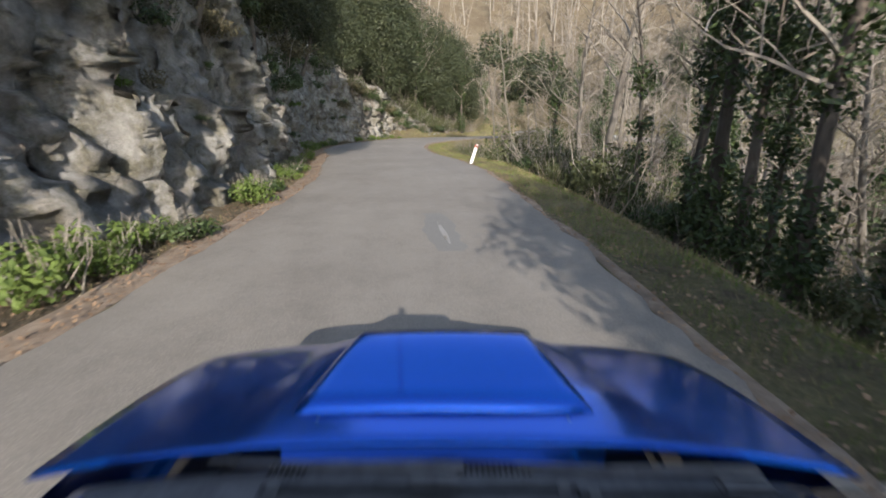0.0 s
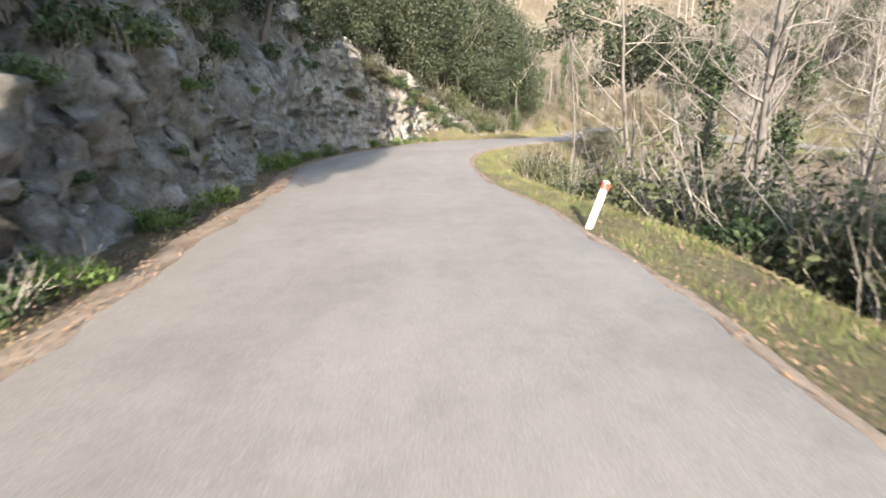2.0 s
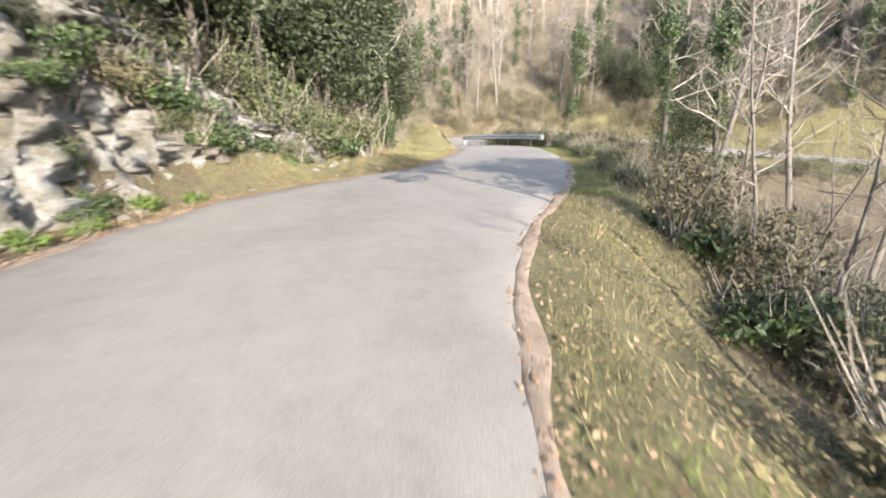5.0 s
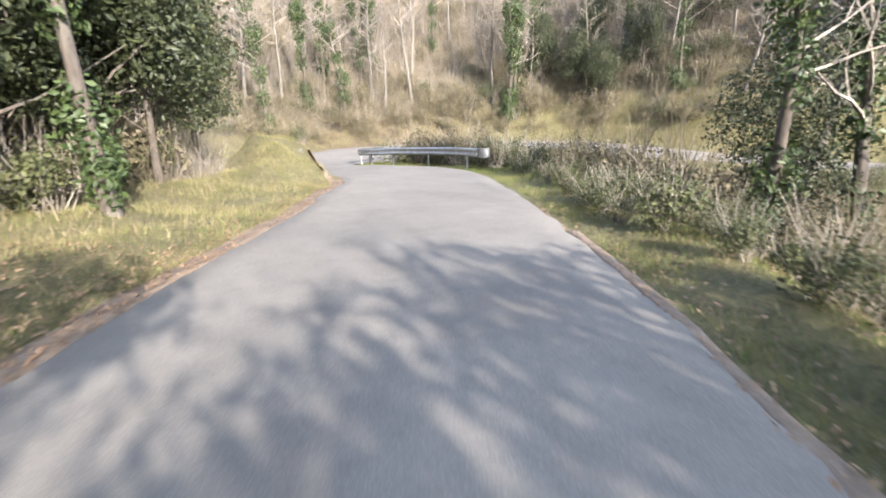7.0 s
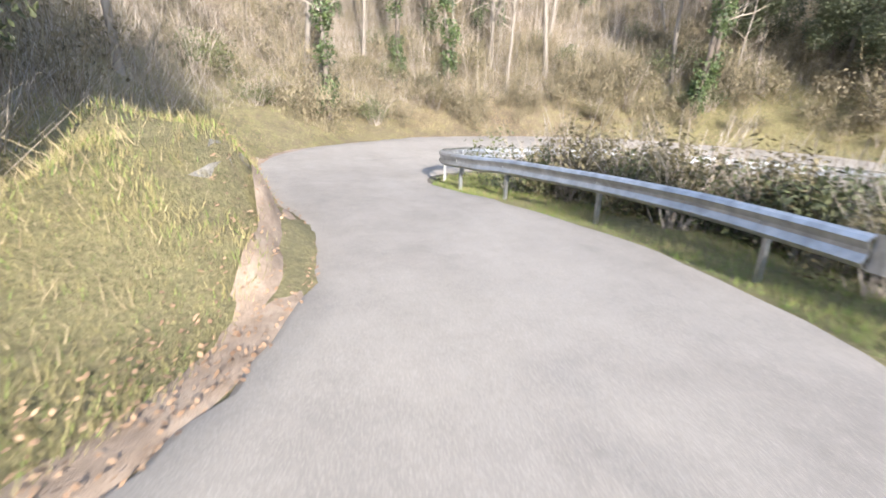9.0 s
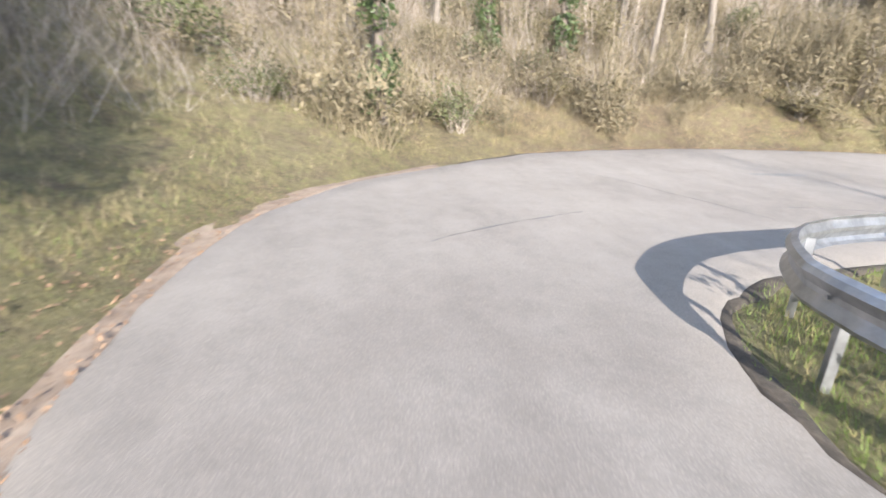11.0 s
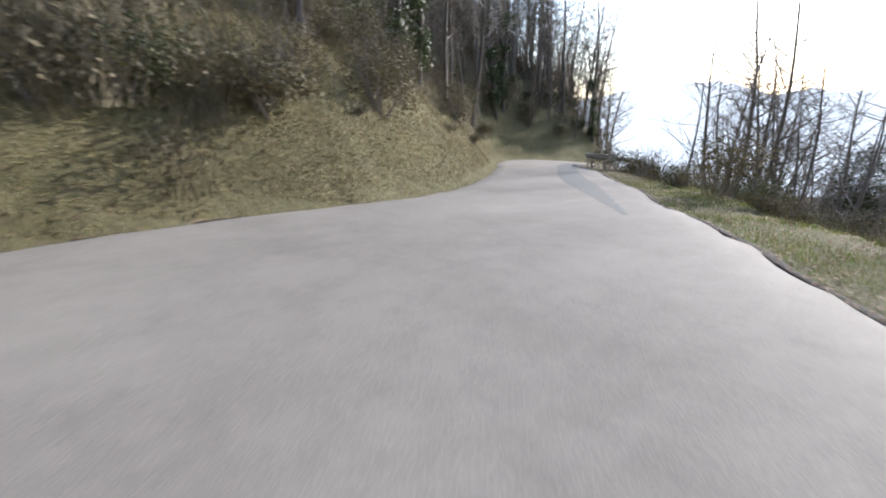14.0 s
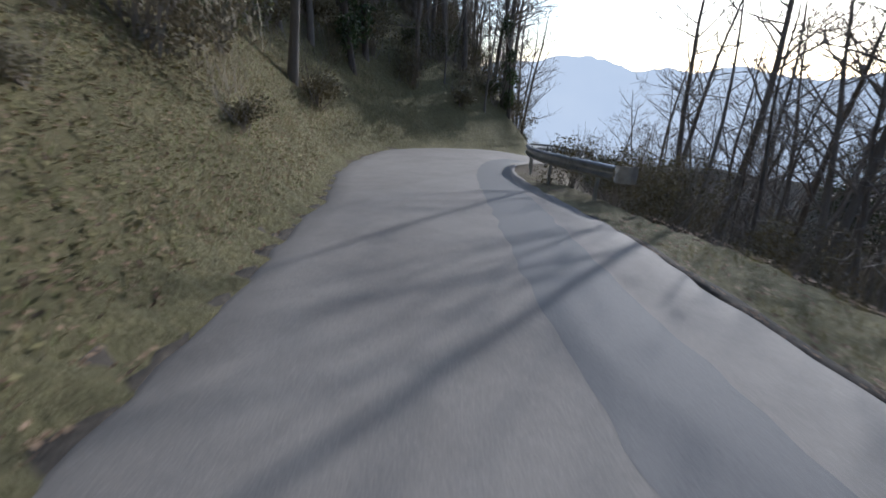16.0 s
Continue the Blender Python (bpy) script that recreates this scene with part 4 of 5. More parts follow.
# the shady wood behind the meadow
for x, y, k in ((9.0, 57.0, .85), (8.0, 59.5, 1.0), (10.2, 61.0, .8), (6.8, 56.0, 1.0), (5.6, 58.5, 1.1)):
    put(oaks[0], x, y, k)
scatter(13, 30, lambda r, s, d: r.choice(oaks), (46, 60), (6.0, 11), True, 1.6, lo=.85, hi=1.2)
scatter(22, 31, lambda r, s, d: r.choice(brambles + ivies), (44, 63), (4.8, 7.5), True, 1.0, lo=.9, hi=1.4, group="bushes on the bank")
scatter(18, 32, lambda r, s, d: r.choice([brambles[1], brambles[2], ivies[1]]), (39, 48), (2.0, 4.5), True, 0.8, lo=1.1, hi=1.6, group="bushes on the bank")
scatter(12, 19, lambda r, s, d: r.choice(brambles), (98, 130), (1.8, 8), False, 1.2, lo=.6, hi=1.1, group="bushes on the slope")


def join_far(kind, keep, name, label, category):
    """Leaves the plants of a kind that stand nearest to the way as things, and joins all others into one."""
    found = [o for o in scene.objects if o.parent is None and o.name.split(".")[0] == kind]
    spots = np.array([(o.matrix_basis.translation.x, o.matrix_basis.translation.y) for o in found])
    way = LINE[(S > -2) & (S < 112), :2]
    gap = np.min(np.hypot(spots[:, None, 0] - way[None, :, 0], spots[:, None, 1] - way[None, :, 1]), axis=1)
    vs, fs, ms, mats, base = [], [], [], [], 0
    for i in np.argsort(gap, kind="stable")[keep:]:
        ob = found[int(i)]
        for child in list(ob.children):
            me = child.data
            co = np.empty(len(me.vertices) * 3)
            me.vertices.foreach_get("co", co)
            m = np.array(ob.matrix_basis @ child.matrix_basis)
            vs.append(co.reshape(-1, 3) @ m[:3, :3].T + m[:3, 3])
            mat = me.materials[0]
            if mat not in mats:
                mats.append(mat)
            fs += [tuple(v + base for v in p.vertices) for p in me.polygons]
            ms += [mats.index(mat)] * len(me.polygons)
            base += len(me.vertices)
            bpy.data.objects.remove(child)
        bpy.data.objects.remove(ob)
    me = mesh_of(name, np.concatenate(vs).tolist(), fs, mats[0])
    for mat in mats[1:]:
        me.materials.append(mat)
    me.polygons.foreach_set("material_index", ms)
    tagged(new(name, me), label, category, kind="stuff")


join_far("bramble_bush", 285, "bramble_thicket", "tangled brambles and shrubs spread over the slopes", "brambles")


# ---------------------------------------------------------------- far woods
def build_far_woods():
    rng = random.Random(77)
    protos = []
    for k in range(4):
        (tv, tf), (bv, bf), _ = grow(random.Random(90 + k), 6 + k, .13, 3.0, 2, 2, .05, .25, True)
        v = np.array([tuple(p) for p in tv + bv])
        f = np.array(tf + [tuple(i + len(tv) for i in q) for q in bf])
        protos.append((v, f))
    pts = []
    while len(pts) < 700:
        pts.append((rng.uniform(-30, 110), rng.uniform(10, 140)))
    while len(pts) < 900:
        pts.append((rng.uniform(40, 120), rng.uniform(-50, 36)))
    while len(pts) < 1080:
        pts.append((rng.uniform(44, 80), rng.uniform(0, 48)))
    while len(pts) < 1330:
        pts.append((rng.uniform(30, 240), rng.uniform(-180, -40)))
    z, dl, dr, s = land([p[0] for p in pts], [p[1] for p in pts])
    vs, fs, base = [], [], 0
    for (x, y), zz, a, c, q in zip(pts, z, dl, dr, s):
        if not (a > (6 if q > 106 else 18) or c > (10 if q > 100 else 24)):
            continue
        v, f = protos[rng.randrange(4)]
        t, k = rng.uniform(0, 6.28), rng.uniform(1.1, 1.7)
        r = np.array([[math.cos(t), -math.sin(t), 0], [math.sin(t), math.cos(t), 0], [0, 0, 1]])
        vs.append(v @ r.T * k + np.array([x, y, zz]))
        fs.append(f + base)
        base += len(v)
    v, f = np.concatenate(vs), np.concatenate(fs)
    ob = new("far_woods", mesh_of("far_woods", v.tolist(), f.tolist(), TWIG))
    tagged(ob, "leafless woods on the far hillside", "woods", kind="stuff")


build_far_woods()


def mat_haze_glow():
    m, nt, b = material("painted_haze_glow", 1.0)
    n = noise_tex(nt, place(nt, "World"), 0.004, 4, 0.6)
    # daylit haze in the air, painted as pale blue emission on the ridge
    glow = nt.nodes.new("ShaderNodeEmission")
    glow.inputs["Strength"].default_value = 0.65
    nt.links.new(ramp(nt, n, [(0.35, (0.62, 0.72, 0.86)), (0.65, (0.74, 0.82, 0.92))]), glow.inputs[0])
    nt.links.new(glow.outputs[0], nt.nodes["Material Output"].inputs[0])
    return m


def build_backdrop():
    """Mountains across the valley; their mist is a glow put into the material."""
    verts, faces = [], []
    for k in range(161):
        a = radians(118 + 112 * k / 160)
        top = 18 + 26 * noise.noise((k * 0.05, 1, 0)) + 9 * noise.noise((k * 0.19, 2, 0)) + 3 * noise.noise((k * 0.7, 3, 0))
        for r, z in ((560, -190), (580, top * 0.4), (600, top), (660, -190)):
            verts.append((math.sin(a) * r, math.cos(a) * r, z))
    for k in range(160):
        for q in range(3):
            faces.append((4 * k + q, 4 * k + q + 1, 4 * k + 5 + q, 4 * k + 4 + q))
    ob = new("backdrop", mesh_of("backdrop", verts, faces, mat_haze_glow(), True))
    tagged(ob, "mountain ridge across the valley, its pale mist painted as a glow", "mountains", kind="structure")


build_backdrop()


def build_thicket():
    """Low brushwood on the slopes behind the roadside bushes, past counting."""
    rng = random.Random(31)
    protos = []
    for k in range(4):
        r = random.Random(33 + k)
        blobs = [(r.uniform(-.6, .6), r.uniform(-.6, .6), r.uniform(.2, .9), r.uniform(.4, .7), r.uniform(.4, .7), r.uniform(.3, .6)) for _ in range(5)]
        v, f = leaf_cloud(r, blobs, 320, .05, 0.2)
        for _ in range(60):
            a, w = r.uniform(0, 6.28), r.uniform(.2, 1.2)
            foot = Vector((r.uniform(-.5, .5), r.uniform(-.5, .5), -.2))
            tip = foot + Vector((math.cos(a) * w, math.sin(a) * w, r.uniform(.8, 2.2)))
            m = foot.lerp(tip, .5) + Vector((r.uniform(-.2, .2), r.uniform(-.2, .2), r.uniform(0, .25)))
            for p, e in ((foot, m), (m, tip)):
                n = len(v)
                v += [p + Vector((.011, 0, 0)), p - Vector((.011, 0, 0)), e + Vector((0, .006, 0))]
                f.append((n, n + 1, n + 2))
        protos.append((np.array([tuple(p) for p in v]), f))
    vs, fs, base = [], [], 0
    for s_range, d_range, left, count in (((36, 60), (4.2, 26), True, 140), ((78, 96), (0.8, 8), True, 130), ((60, 72), (4.5, 24), True, 120), ((72, 92), (1.6, 24), True, 300), ((90, 108), (4.5, 22), True, 90), ((107, 160), (1.4, 22), True, 260), ((110, 150), (2.5, 24), False, 170), ((4, 50), (6, 22), False, 80), ((50, 64), (3.2, 12), False, 130), ((84, 98), (3.5, 9), False, 50)):
        x, y, z, r = strew(s_range, d_range, left, count, 500 + count, 0.9)
        for px, py, pz in zip(x, y, z):
            v, f = protos[rng.randrange(4)]
            a, k = rng.uniform(0, 6.28), rng.uniform(.6, 1.4)
            turn = np.array([[math.cos(a), -math.sin(a), 0], [math.sin(a), math.cos(a), 0], [0, 0, 1]])
            vs.append(v @ turn.T * k + np.array([px, py, pz]))
            fs += [tuple(i + base for i in q) for q in f]
            base += len(v)
    ob = new("brushwood", mesh_of("brushwood", np.concatenate(vs).tolist(), fs, BRUSH))
    tagged(ob, "brown leafless brushwood covering the wooded slopes", "brushwood", kind="stuff")


# ---------------------------------------------------------------- guard rails
BEAM = [(0.0, 0.31), (0.045, 0.29), (0.075, 0.25), (0.03, 0.175), (0.03, 0.135), (0.075, 0.06), (0.045, 0.02), (0.0, 0.0)]


def guard_rail(name, s0, s1, off, label):
    pts, s = [], s0
    while s <= s1:
        x, y, z = at(s, width(s)[1] + off(s))
        pts.append((x, y, z))
        s += 0.4
    thing = empty(name, *pts[0])
    base = Vector(pts[0])
    prof = [(-u, 0.44 + w) for u, w in BEAM] + [(-u + 0.006, 0.44 + w) for u, w in BEAM[::-1]]
    run = 10
    for i in range(0, len(pts) - 1, run):
        seg = [Vector(p) - base for p in pts[i:i + run + 1]]
        if len(seg) < 2:
            continue
        lap = 0.004 * ((i // run) % 2)
        v, f = sweep(seg, [(u + lap, w + lap) for u, w in prof])
        part("beam", mesh_of("beam", v, f, STEEL, False), STEEL, thing)
    for i in range(2, len(pts), 6):
        p = Vector(pts[i]) - base
        q = Vector(pts[min(i + 1, len(pts) - 1)]) - Vector(pts[i - 1])
        turn = math.atan2(q.y, q.x)
        bm = bmesh.new()
        box(bm, 0, 0, 0.2, 0.055, 0.012, 1.0)
        box(bm, 0.025, -0.03, 0.2, 0.006, 0.06, 1.0)
        box(bm, -0.025, -0.03, 0.2, 0.006, 0.06, 1.0)
        ob = part("post", bm, STEEL, thing)
        ob.matrix_local = Matrix.Translation(p + Vector((math.sin(turn) * 0.07, -math.cos(turn) * 0.07, -0.02))) @ Matrix.Rotation(turn, 4, "Z")
        bm = bmesh.new()
        bmesh.ops.create_cone(bm, cap_ends=True, segments=8, radius1=0.018, radius2=0.014, depth=0.02, matrix=Matrix.Rotation(radians(90), 4, "X"))
        bolt = part("bolt", bm, STEEL, thing)
        bolt.matrix_local = Matrix.Translation(p + Vector((-math.sin(turn) * 0.045, math.cos(turn) * 0.045, 0.595))) @ Matrix.Rotation(turn, 4, "Z")
    for i, sgn in ((0, -1), (len(pts) - 1, 1)):
        a, c = Vector(pts[i]), Vector(pts[1] if i == 0 else pts[-2])
        d = (a - c).normalized()
        side = Vector((d.y, -d.x, 0)) * (-sgn if i == 0 else -1)
        path = []
        for k in range(8):
            t = k / 7
            path.append(a - base + d * (0.32 * math.sin(t * math.pi * 0.75)) + side * (-0.20 * (1 - math.cos(t * math.pi * 0.75))) * sgn * (-1 if i == 0 else 1))
        v = []
        for p in path:
            v += [p + Vector((0, 0, 0.43)), p + Vector((0, 0, 0.76))]
        f = [(2 * k, 2 * k + 2, 2 * k + 3, 2 * k + 1) for k in range(7)]
        ob = part("end_cap", mesh_of("end_cap", v, f, STEEL), STEEL, thing, "flared galvanised end plate")
        mod = ob.modifiers.new("thick", "SOLIDIFY")
        mod.thickness = 0.006
    return tagged(thing, label, "guard rail")


guard_rail("guard_rail", 60.0, 90.5, lambda s: float(np.interp(s, (60, 76, 79, 86, 90), (0.4, 0.35, 0.16, 0.16, 0.32))), "galvanised steel guard rail round the inside of the hairpin")
guard_rail("guard_rail", 112.5, 127.0, lambda s: 0.35 + 0.5 * max(0.0, 1 - (s - 112.5) / 5), "weathered steel guard rail on the outside of the bend")


# ---------------------------------------------------------------- delineator post
def delineator():
    thing = empty("delineator_post", 3.12, 17.95, height(3.12, 17.95) - 0.02)
    tall = 0.92
    bm = bmesh.new()
    box(bm, 0, 0, tall / 2 - 0.1, 0.115, 0.05, tall + 0.0, 0.018)
    body = part("body", bm, WHITE, thing)
    bm = bmesh.new()
    box(bm, 0, 0, tall - 0.19, 0.122, 0.056, 0.13, 0.01)
    part("band", bm, RED, thing, "faded red band")
    bm = bmesh.new()
    box(bm, 0, -0.03, tall - 0.19, 0.05, 0.006, 0.09, 0.002)
    part("reflector", bm, CHROME, thing)
    thing.matrix_world = thing.matrix_world @ pose(0, 0, 0, -6, 20, 4)
    tagged(thing, "white plastic delineator post leaning in the grass", "delineator post")


delineator()


# ---------------------------------------------------------------- ground cover
def strew(s_range, d_range, left, count, seed, bias=1.0):
    """Places beside the asphalt: x, y, z arrays."""
    r = np.random.RandomState(seed)
    s = r.uniform(*s_range, count)
    d = d_range[0] + (d_range[1] - d_range[0]) * r.random_sample(count) ** bias
    i = np.clip(np.searchsorted(S, s), 1, len(S) - 1)
    f = ((s - S[i - 1]) / np.maximum(S[i] - S[i - 1], 1e-6))[:, None]
    row, side = LINE[i - 1] * (1 - f) + LINE[i] * f, SIDE[i - 1] * (1 - f) + SIDE[i] * f
    o = np.where(left, -(row[:, 3] + d), row[:, 4] + d)
    x, y = row[:, 0] + side[:, 0] * o, row[:, 1] + side[:, 1] * o
    z, dl, dr, _ = land(x, y)
    ok = np.maximum(dl, dr) > d_range[0] * 0.8
    return x[ok], y[ok], z[ok], r


def blades(name, zones, tall, wide, mat, label, category, lean=0.5, clump=0.0):
    """Upright blades or stalks, one joined mesh for all that nobody could count."""
    vs, fs, base = [], [], 0
    for n, (s_range, d_range, left, count, bias) in enumerate(zones):
        x, y, z, r = strew(s_range, d_range, left, count, hash_seed(name) + n, bias)
        if clump:
            keep = (np.sin(x * 2.1 + 1.7 * np.sin(y * 1.3)) + np.sin(y * 2.6 + 1.1 * np.sin(x * 1.9))) > r.uniform(-2, clump, len(x))
            x, y, z = x[keep], y[keep], z[keep]
        m = len(x)
        h = tall[0] + (tall[1] - tall[0]) * r.random_sample(m) ** 1.6
        a = r.uniform(0, 6.283, m)
        w = wide * r.uniform(0.6, 1.4, m)
        lx, ly = r.normal(0, lean, m) * h, r.normal(0, lean, m) * h
        p0 = np.stack([x - np.cos(a) * w, y - np.sin(a) * w, z - 0.03], 1)
        p1 = np.stack([x + np.cos(a) * w, y + np.sin(a) * w, z - 0.03], 1)
        p3 = np.stack([x + lx, y + ly, z + h], 1)
        vs.append(np.stack([p0, p1, p3], 1).reshape(-1, 3))
        fs.append(np.arange(m * 3).reshape(m, 3) + base)
        base += m * 3
    ob = new(name, mesh_of(name, np.concatenate(vs).tolist(), np.concatenate(fs).tolist(), mat))
    tagged(ob, label, category, kind="stuff")


def hash_seed(text):
    return sum(ord(c) * (i + 3) for i, c in enumerate(text)) % 9000


build_thicket()
blades("verge_grass", [((40, 66), (0.2, 4.5), False, 45000, 1.2), ((-6, 56), (0.3, 3.2), False, 60000, 1.4), ((38, 78), (0.35, 8), True, 170000, 1.2), ((58, 110), (0.3, 5), False, 70000, 1.4),
                       ((-4, 38), (0.4, 1.3), True, 9000, 1.0), ((74, 124), (0.4, 6), True, 60000, 1.0)],
       (0.03, 0.14), 0.0045, GRASS, "short green and straw-coloured grass on the verges", "grass", 0.45, 1.4)
blades("roadside_turf", [((88, 122), (0.3, 6), True, 30000, 1.0), ((60, 106), (0.1, 3.5), False, 66000, 1.3), ((44, 74), (0.4, 5), True, 26000, 1.2), ((42, 62), (0.15, 2.2), False, 22000, 1.1), ((-4, 34), (0.2, 1.8), False, 26000, 1.1)], (0.03, 0.13), 0.0045, TURF, "fresh green grass at the edge of the asphalt", "grass", 0.4, 1.2)
blades("dry_grass", [((-4, 54), (0.9, 5), False, 9000, 1.2), ((42, 78), (1.0, 9), True, 26000, 1.0), ((76, 124), (0.3, 8), True, 90000, 0.9), ((58, 110), (1.5, 7), False, 9000, 1.2)],
       (0.06, 0.3), 0.006, STRAW, "dry straw-coloured grass and stalks on the banks", "grass", 0.6, 1.0)
blades("undergrowth", [((-4, 50), (3.5, 26), False, 30000, 0.8), ((34, 80), (4.5, 30), True, 70000, 0.8), ((76, 130), (2.5, 26), True, 80000, 0.8), ((60, 92), (3.5, 22), True, 90000, 0.9), ((104, 138), (2, 20), False, 16000, 0.8), ((44, 60), (3, 14), False, 9000, 0.8)],
       (0.2, 1.9), 0.008, TWIG, "tangled leafless undergrowth of thin twigs", "undergrowth", 0.6, 0.3)

blades("saplings", [((0, 46), (5.5, 18), False, 3000, 0.8), ((52, 92), (5.0, 24), True, 9000, 0.8), ((76, 96), (3.0, 16), True, 3000, 0.9), ((112, 146), (3.5, 22), False, 2400, 0.8), ((106, 150), (4, 20), True, 3600, 0.8)],
       (1.2, 4.6), 0.012, TWIG, "thin leafless saplings crowding the wooded slopes", "saplings", 0.14, 0.8)


def flakes(name, zones, size, mat, label, category, seed):
    """Fallen leaves lying at all angles."""
    vs, fs, base = [], [], 0
    for n, (s_range, d_range, left, count, bias) in enumerate(zones):
        x, y, z, r = strew(s_range, d_range, left, count, seed + n, bias)
        m = len(x)
        k = size * r.uniform(0.5, 1.5, m)
        a = r.uniform(0, 6.283, m)
        u = np.stack([np.cos(a), np.sin(a), r.uniform(-.5, .5, m)], 1) * k[:, None]
        w = np.stack([-np.sin(a), np.cos(a), r.uniform(-.5, .5, m)], 1) * k[:, None] * .6
        p = np.stack([x, y, z + 0.055], 1)
        vs.append(np.stack([p - u, p + w, p + u, p - w], 1).reshape(-1, 3))
        fs.append(np.arange(m * 4).reshape(m, 4) + base)
        base += m * 4
    ob = new(name, mesh_of(name, np.concatenate(vs).tolist(), np.concatenate(fs).tolist(), mat))
    tagged(ob, label, category, kind="stuff")


flakes("fallen_leaves", [((37, 52), (0.0, 4.0), True, 9000, 1.1), ((-6, 72), (-0.1, 1.0), True, 14000, 1.2), ((-6, 54), (-0.1, 3.0), False, 14000, 1.3), ((76, 90), (-0.1, 5.0), True, 10000, 1.2), ((88, 120), (0.1, 5.0), True, 44000, 1.0), ((92, 112), (-0.1, 2.0), False, 4000, 1.2),
                         ((-6, 50), (2, 14), False, 16000, 1)], 0.023, FALLEN, "brown fallen leaves along the road's edges", "leaves", 300)


flakes("ground_ivy", [((86, 124), (0.35, 6.5), True, 42000, 0.9), ((10, 44), (1.2, 6.0), False, 12000, 1.0)], 0.034, COVER, "low green and brown ground cover on the banks", "ground cover", 700)


# ---------------------------------------------------------------- the car at the start of the way
def surface(rows):
    """Verts and faces of a grid of rows of points."""
    n = len(rows[0])
    verts = [p for r in rows for p in r]
    faces = [(i * n + j, i * n + j + 1, (i + 1) * n + j + 1, (i + 1) * n + j) for i in range(len(rows) - 1) for j in range(n - 1)]
    return verts, faces


def lid_z(x, y):
    """Height of the bonnet."""
    t = max(0.0, (y - 0.80) / 0.80)
    z = 0.955 - 0.085 * t - 0.055 * t ** 4
    z -= 0.05 * (abs(x) / 0.89) ** 3.5
    ridge = 0.47 - 0.10 * t
    z += 0.022 * (1 - float(smooth(np.array(abs(x)), ridge - 0.03, ridge + 0.05))) * min(1, t * 3)
    return z


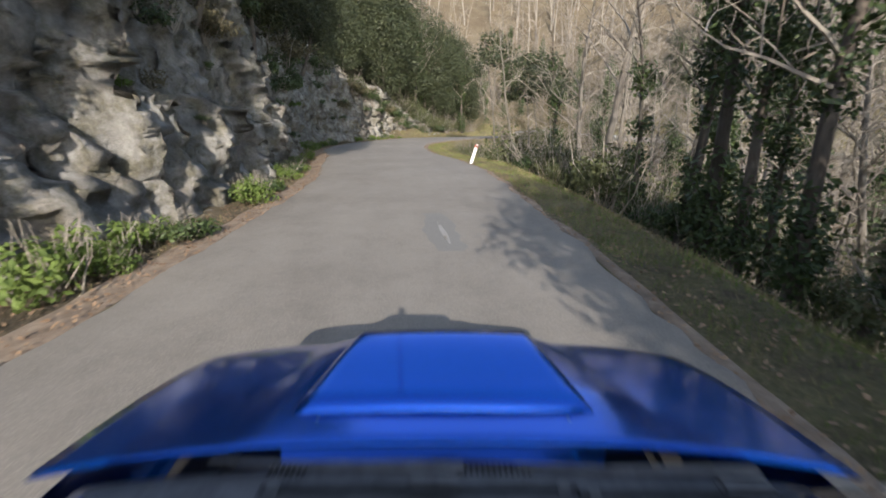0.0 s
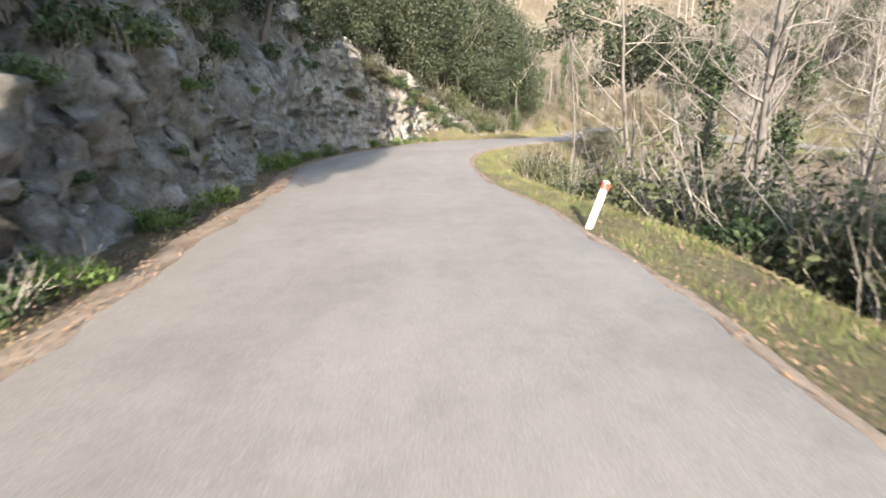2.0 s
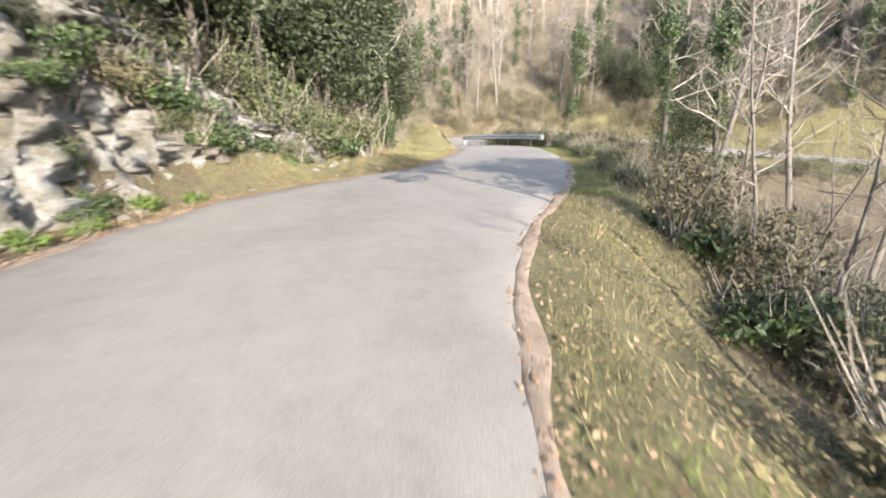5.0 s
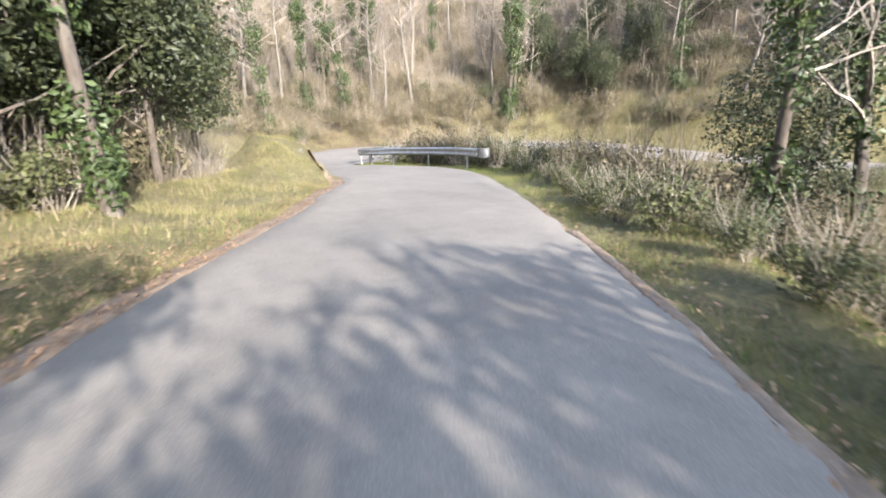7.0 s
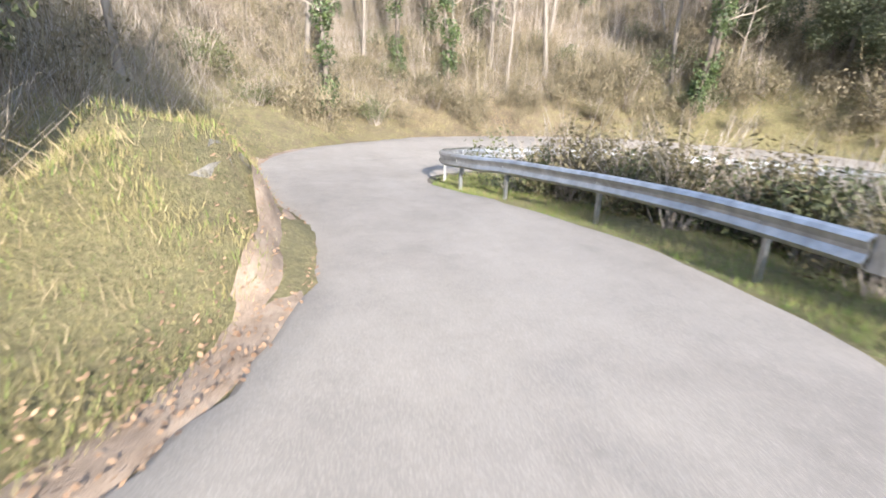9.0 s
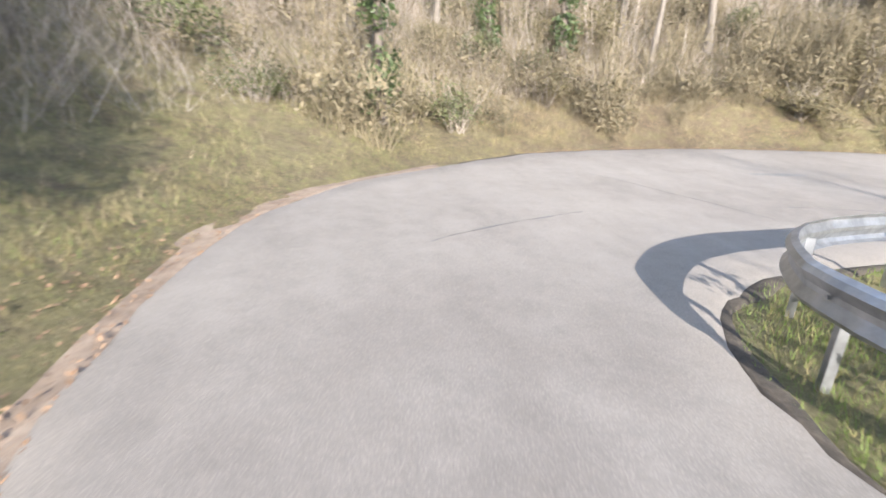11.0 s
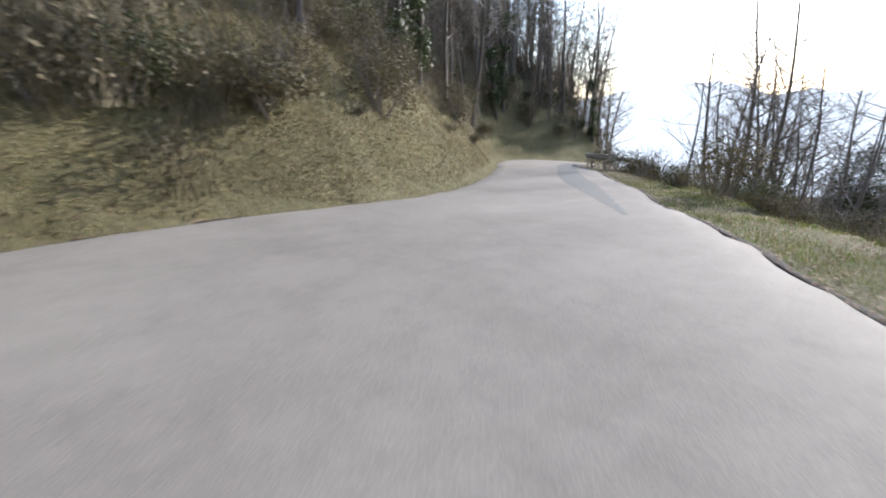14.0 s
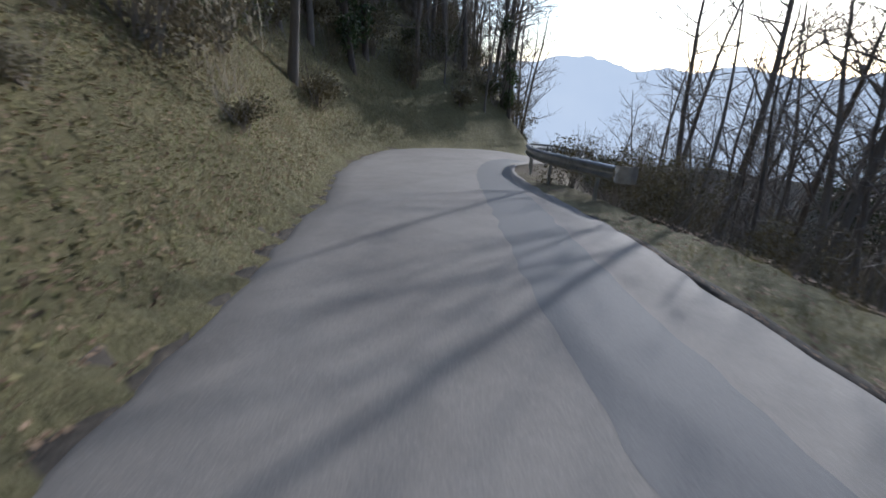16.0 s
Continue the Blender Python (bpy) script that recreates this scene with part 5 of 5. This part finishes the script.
def build_car():
    car = empty("car", 0, 0, 0, -6.41)
    car.location.z = LINE[np.argmin(np.abs(S)), 2] + 0.012

    def add(name, vf, mat, parent=car, label="", smooth_it=True, thick=0.0):
        ob = part(name, mesh_of(name, *vf, mat, smooth_it), mat, parent, label)
        if thick:
            mod = ob.modifiers.new("thick", "SOLIDIFY")
            mod.thickness = thick
        return ob

    # bonnet
    rows = []
    for i in range(31):
        t = i / 30
        row = []
        for j in range(41):
            x = (-1 + 2 * j / 40) * (0.89 - 0.05 * t ** 2)
            y0 = 0.854 - 0.045 * (abs(x) / 0.89) ** 2
            y1 = 1.60 - 0.12 * (abs(x) / 0.89) ** 3
            y = y0 + (y1 - y0) * t
            row.append((x, y, lid_z(x, y)))
        rows.append(row)
    bonnet = add("bonnet", surface(rows), BLUE, label="glossy metallic blue bonnet", thick=-0.012)
    # air scoop on the bonnet
    rows = []
    for i, t in enumerate((0.0, 0.012, 0.03, 0.055, 0.085, 0.12, 0.17, 0.24, 0.34, 0.46, 0.6, 0.75, 0.9, 1.0)):
        y = 0.955 + 0.305 * t
        half = 0.382 - 0.108 * t
        top = 0.985 + 0.05 * float(smooth(np.array(t), -0.1, 1.0))
        heel = math.sqrt(max(0.0, 1 - (1 - min(1, t / 0.17)) ** 2))
        row = []
        for j in range(33):
            f = -1 + 2 * j / 32
            x = f * half
            u = max(0.0, (abs(f) - 0.86) / 0.14)
            foot = lid_z(x, y) - 0.004
            z = foot + (top + 0.008 * (1 - f * f) - foot) * heel * math.sqrt(max(0.0, 1 - u * u))
            row.append((x * (1 + 0.03 * u), y, z))
        rows.append(row)
    scoop = add("air_scoop", surface(rows), BLUE, label="raised blue air scoop", thick=0.006)
    bm = box(bmesh.new(), 0, 1.225, 0.965, 0.42, 0.02, 0.07, 0.005)
    part("mouth", bm, BLACK, scoop)
    for x in (-0.30, 0.30):
        bm = box(bmesh.new(), x, 0.937, lid_z(x, 0.937) + 0.006, 0.016, 0.02, 0.012, 0.004)
        part("washer_nozzle", bm, BLACK, bonnet)
    # scuttle under the windscreen
    rows = [[((-1 + 2 * j / 30) * 0.78, y - 0.05 * (abs(-1 + 2 * j / 30)) ** 2, z - 0.02 * abs(-1 + 2 * j / 30) ** 2) for j in range(31)]
            for y, z in ((0.91, 0.86), (0.85, 0.905), (0.82, 0.915), (0.78, 0.905), (0.74, 0.90), (0.70, 0.915), (0.655, 0.93))]
    scuttle = add("scuttle", surface(rows), BLACK, label="black plastic scuttle below the windscreen", thick=0.004)
    for x0, n in ((-0.375, 7), (-0.015, 17)):
        for k in range(n):
            bm = box(bmesh.new(), x0 + k * 0.0125, 0.822, 0.918, 0.006, 0.018, 0.006)
            part("vent_slot", bm, RUBBER, scuttle)
    for x0, y0, x1 in ((-0.02, 0.765, -0.38), (0.60, 0.75, 0.27)):
        wiper = part("wiper", mesh_of("wiper", *tube([Vector((x0 + 0.06, y0 + 0.045, 0.935)), Vector((x0 - 0.05, y0 + 0.02, 0.96)), Vector(((x0 + x1) / 2 - 0.1, y0 + 0.03, 0.955)), Vector((x1 - 0.12, y0 + 0.055, 0.945))],
                                                     [0.012, 0.011, 0.007, 0.005], 6), BLACK, True), BLACK, car)
        bm = box(bmesh.new(), x0 + 0.0, y0 - 0.005, 0.945, 0.11, 0.034, 0.022, 0.009)
        part("hub", bm, BLACK, wiper)
        bm = box(bmesh.new(), (x0 + x1) / 2 + 0.15, y0 - 0.02, 0.938, 0.64, 0.012, 0.014, 0.003)
        part("blade", bm, RUBBER, wiper)
        for q in (-0.14, 0.44):
            bm = box(bmesh.new(), (x0 + x1) / 2 + q, y0 - 0.02, 0.943, 0.025, 0.02, 0.018, 0.003)
            part("clip", bm, BLACK, wiper)
    # body shell: sections from nose to tail (y, half width, bottom, shoulder height)
    sections = [(1.93, 0.60, 0.32, 0.56), (1.86, 0.74, 0.24, 0.66), (1.72, 0.80, 0.20, 0.74), (1.52, 0.84, 0.20, 0.82), (1.1, 0.892, 0.20, 0.885), (0.72, 0.892, 0.20, 0.90), (0.2, 0.892, 0.19, 0.92),
                (-0.6, 0.892, 0.19, 0.94), (-1.4, 0.89, 0.20, 0.96), (-1.9, 0.85, 0.24, 0.97), (-2.3, 0.80, 0.30, 0.95), (-2.45, 0.70, 0.36, 0.86)]
    rows = []
    for y, w, lo, hi in sections:
        m = (lo + hi) / 2
        rows.append([(-w + 0.06, y, hi), (-w + 0.015, y, hi - 0.035), (-w, y, m + 0.08), (-w + 0.01, y, m - 0.1), (-w + 0.04, y, lo), (0, y, lo - 0.02), (w - 0.04, y, lo), (w - 0.01, y, m - 0.1), (w, y, m + 0.08),
                     (w - 0.015, y, hi - 0.035), (w - 0.06, y, hi)])
    v, f = surface(rows)
    f += [tuple(range(10, -1, -1)), tuple(len(v) - 11 + k for k in range(11))]
    body = add("body", (v, f), BLUE)
    add("boot_lid", surface([[(x, y, z) for x in (-0.78, -0.4, 0, 0.4, 0.78)] for y, z in ((-1.75, 0.99), (-2.1, 0.98), (-2.35, 0.95), (-2.44, 0.84))]), BLUE, thick=-0.01)
    # cabin
    ring = [(0.66, 0.70, 0.92), (0.02, 0.57, 1.365), (-0.55, 0.575, 1.405), (-1.2, 0.56, 1.37), (-1.78, 0.68, 0.97)]
    add("roof", surface([[(x * w / 0.57, y, z + 0.03 * (1 - (x / 0.57) ** 2)) for x in (-0.57, -0.38, -0.19, 0, 0.19, 0.38, 0.57)] for y, w, z in ring[1:4]]), BLUE, label="blue roof", thick=-0.02)
    add("windscreen", surface([[(x * w, y, z + 0.02 * (1 - x * x)) for x in (-1, -0.5, 0, 0.5, 1)] for y, w, z in ((0.69, 0.70, 0.925), (0.34, 0.63, 1.145), (0.03, 0.565, 1.36))]), GLASS, label="tinted windscreen", thick=-0.005)
    add("rear_window", surface([[(x * w, y, z) for x in (-1, 0, 1)] for y, w, z in (ring[3], ring[4])]), GLASS, thick=-0.005)
    for sgn in (-1, 1):
        side = [(sgn * 0.70, 0.62, 0.93), (sgn * 0.575, 0.0, 1.36), (sgn * 0.58, -0.55, 1.40), (sgn * 0.565, -1.2, 1.365), (sgn * 0.70, -1.7, 0.98), (sgn * 0.80, -0.5, 0.945)]
        add("side_window", (side, [tuple(range(6))]), GLASS, smooth_it=False, thick=0.004)
        for a, c in (((sgn * 0.72, 0.70, 0.92), (sgn * 0.572, 0.0, 1.37)), ((sgn * 0.80, -0.55, 0.94), (sgn * 0.585, -0.55, 1.40)), ((sgn * 0.70, -1.75, 0.97), (sgn * 0.565, -1.2, 1.37))):
            add("pillar", tube([Vector(a), Vector(c)], [0.03, 0.026], 6), BLUE)
        bm = box(bmesh.new(), sgn * 0.93, 0.38, 0.99, 0.17, 0.09, 0.11, 0.03)
        mirror = part("door_mirror", bm, BLUE, car)
        bm = box(bmesh.new(), sgn * 0.93, 0.333, 0.99, 0.14, 0.006, 0.085, 0.002)
        part("mirror_glass", bm, CHROME, mirror)
        bm = box(bmesh.new(), sgn * 0.62, 1.80, 0.60, 0.26, 0.10, 0.12, 0.03)
        part("headlight", bm, LAMP, car)
        bm = box(bmesh.new(), sgn * 0.62, -2.40, 0.80, 0.24, 0.10, 0.15, 0.03)
        part("tail_light", bm, RED, car)
        bm = box(bmesh.new(), sgn * 0.872, -0.28, 0.80, 0.02, 0.16, 0.03, 0.008)
        part("door_handle", bm, BLUE, car)
        for y in (1.30, -1.24):
            bm = bmesh.new()
            bmesh.ops.create_cone(bm, cap_ends=True, segments=28, radius1=0.315, radius2=0.315, depth=0.21, matrix=Matrix.Translation((sgn * 0.775, y, 0.305)) @ Matrix.Rotation(radians(90), 4, "Y"))
            bmesh.ops.bevel(bm, geom=[e for e in bm.edges if len(e.link_faces[0].verts) > 4 or len(e.link_faces[1].verts) > 4], offset=0.03, segments=2, affect="EDGES")
            wheel = part("wheel", bm, RUBBER, car)
            bm = bmesh.new()
            for k in range(6):
                r = bmesh.ops.create_cube(bm, size=1)
                bmesh.ops.transform(bm, verts=r["verts"], matrix=Matrix.Translation((sgn * 0.885, y, 0.305)) @ Matrix.Rotation(radians(60 * k), 4, "X") @ Matrix.LocRotScale((0, 0, 0.1), None, (0.015, 0.04, 0.2)))
            bmesh.ops.create_cone(bm, cap_ends=True, segments=16, radius1=0.05, radius2=0.045, depth=0.03, matrix=Matrix.Translation((sgn * 0.885, y, 0.305)) @ Matrix.Rotation(radians(90), 4, "Y"))
            part("rim", bm, STEEL, wheel)
    bm = box(bmesh.new(), 0, 1.90, 0.40, 1.1, 0.06, 0.14, 0.02)
    part("grille", bm, BLACK, car)
    # stalk on the roof
    stalk = add("roof_mount", tube([Vector((0, -0.10, 1.38)), Vector((0, -0.10, 1.60))], [0.007, 0.007], 6), BLACK, label="thin black mount on the roof")
    bm = box(bmesh.new(), 0, -0.10, 1.63, 0.06, 0.03, 0.045, 0.006)
    part("mount_head", bm, BLACK, stalk)
    tagged(car, "metallic blue saloon car with bonnet scoop on the road", "car")


build_car()
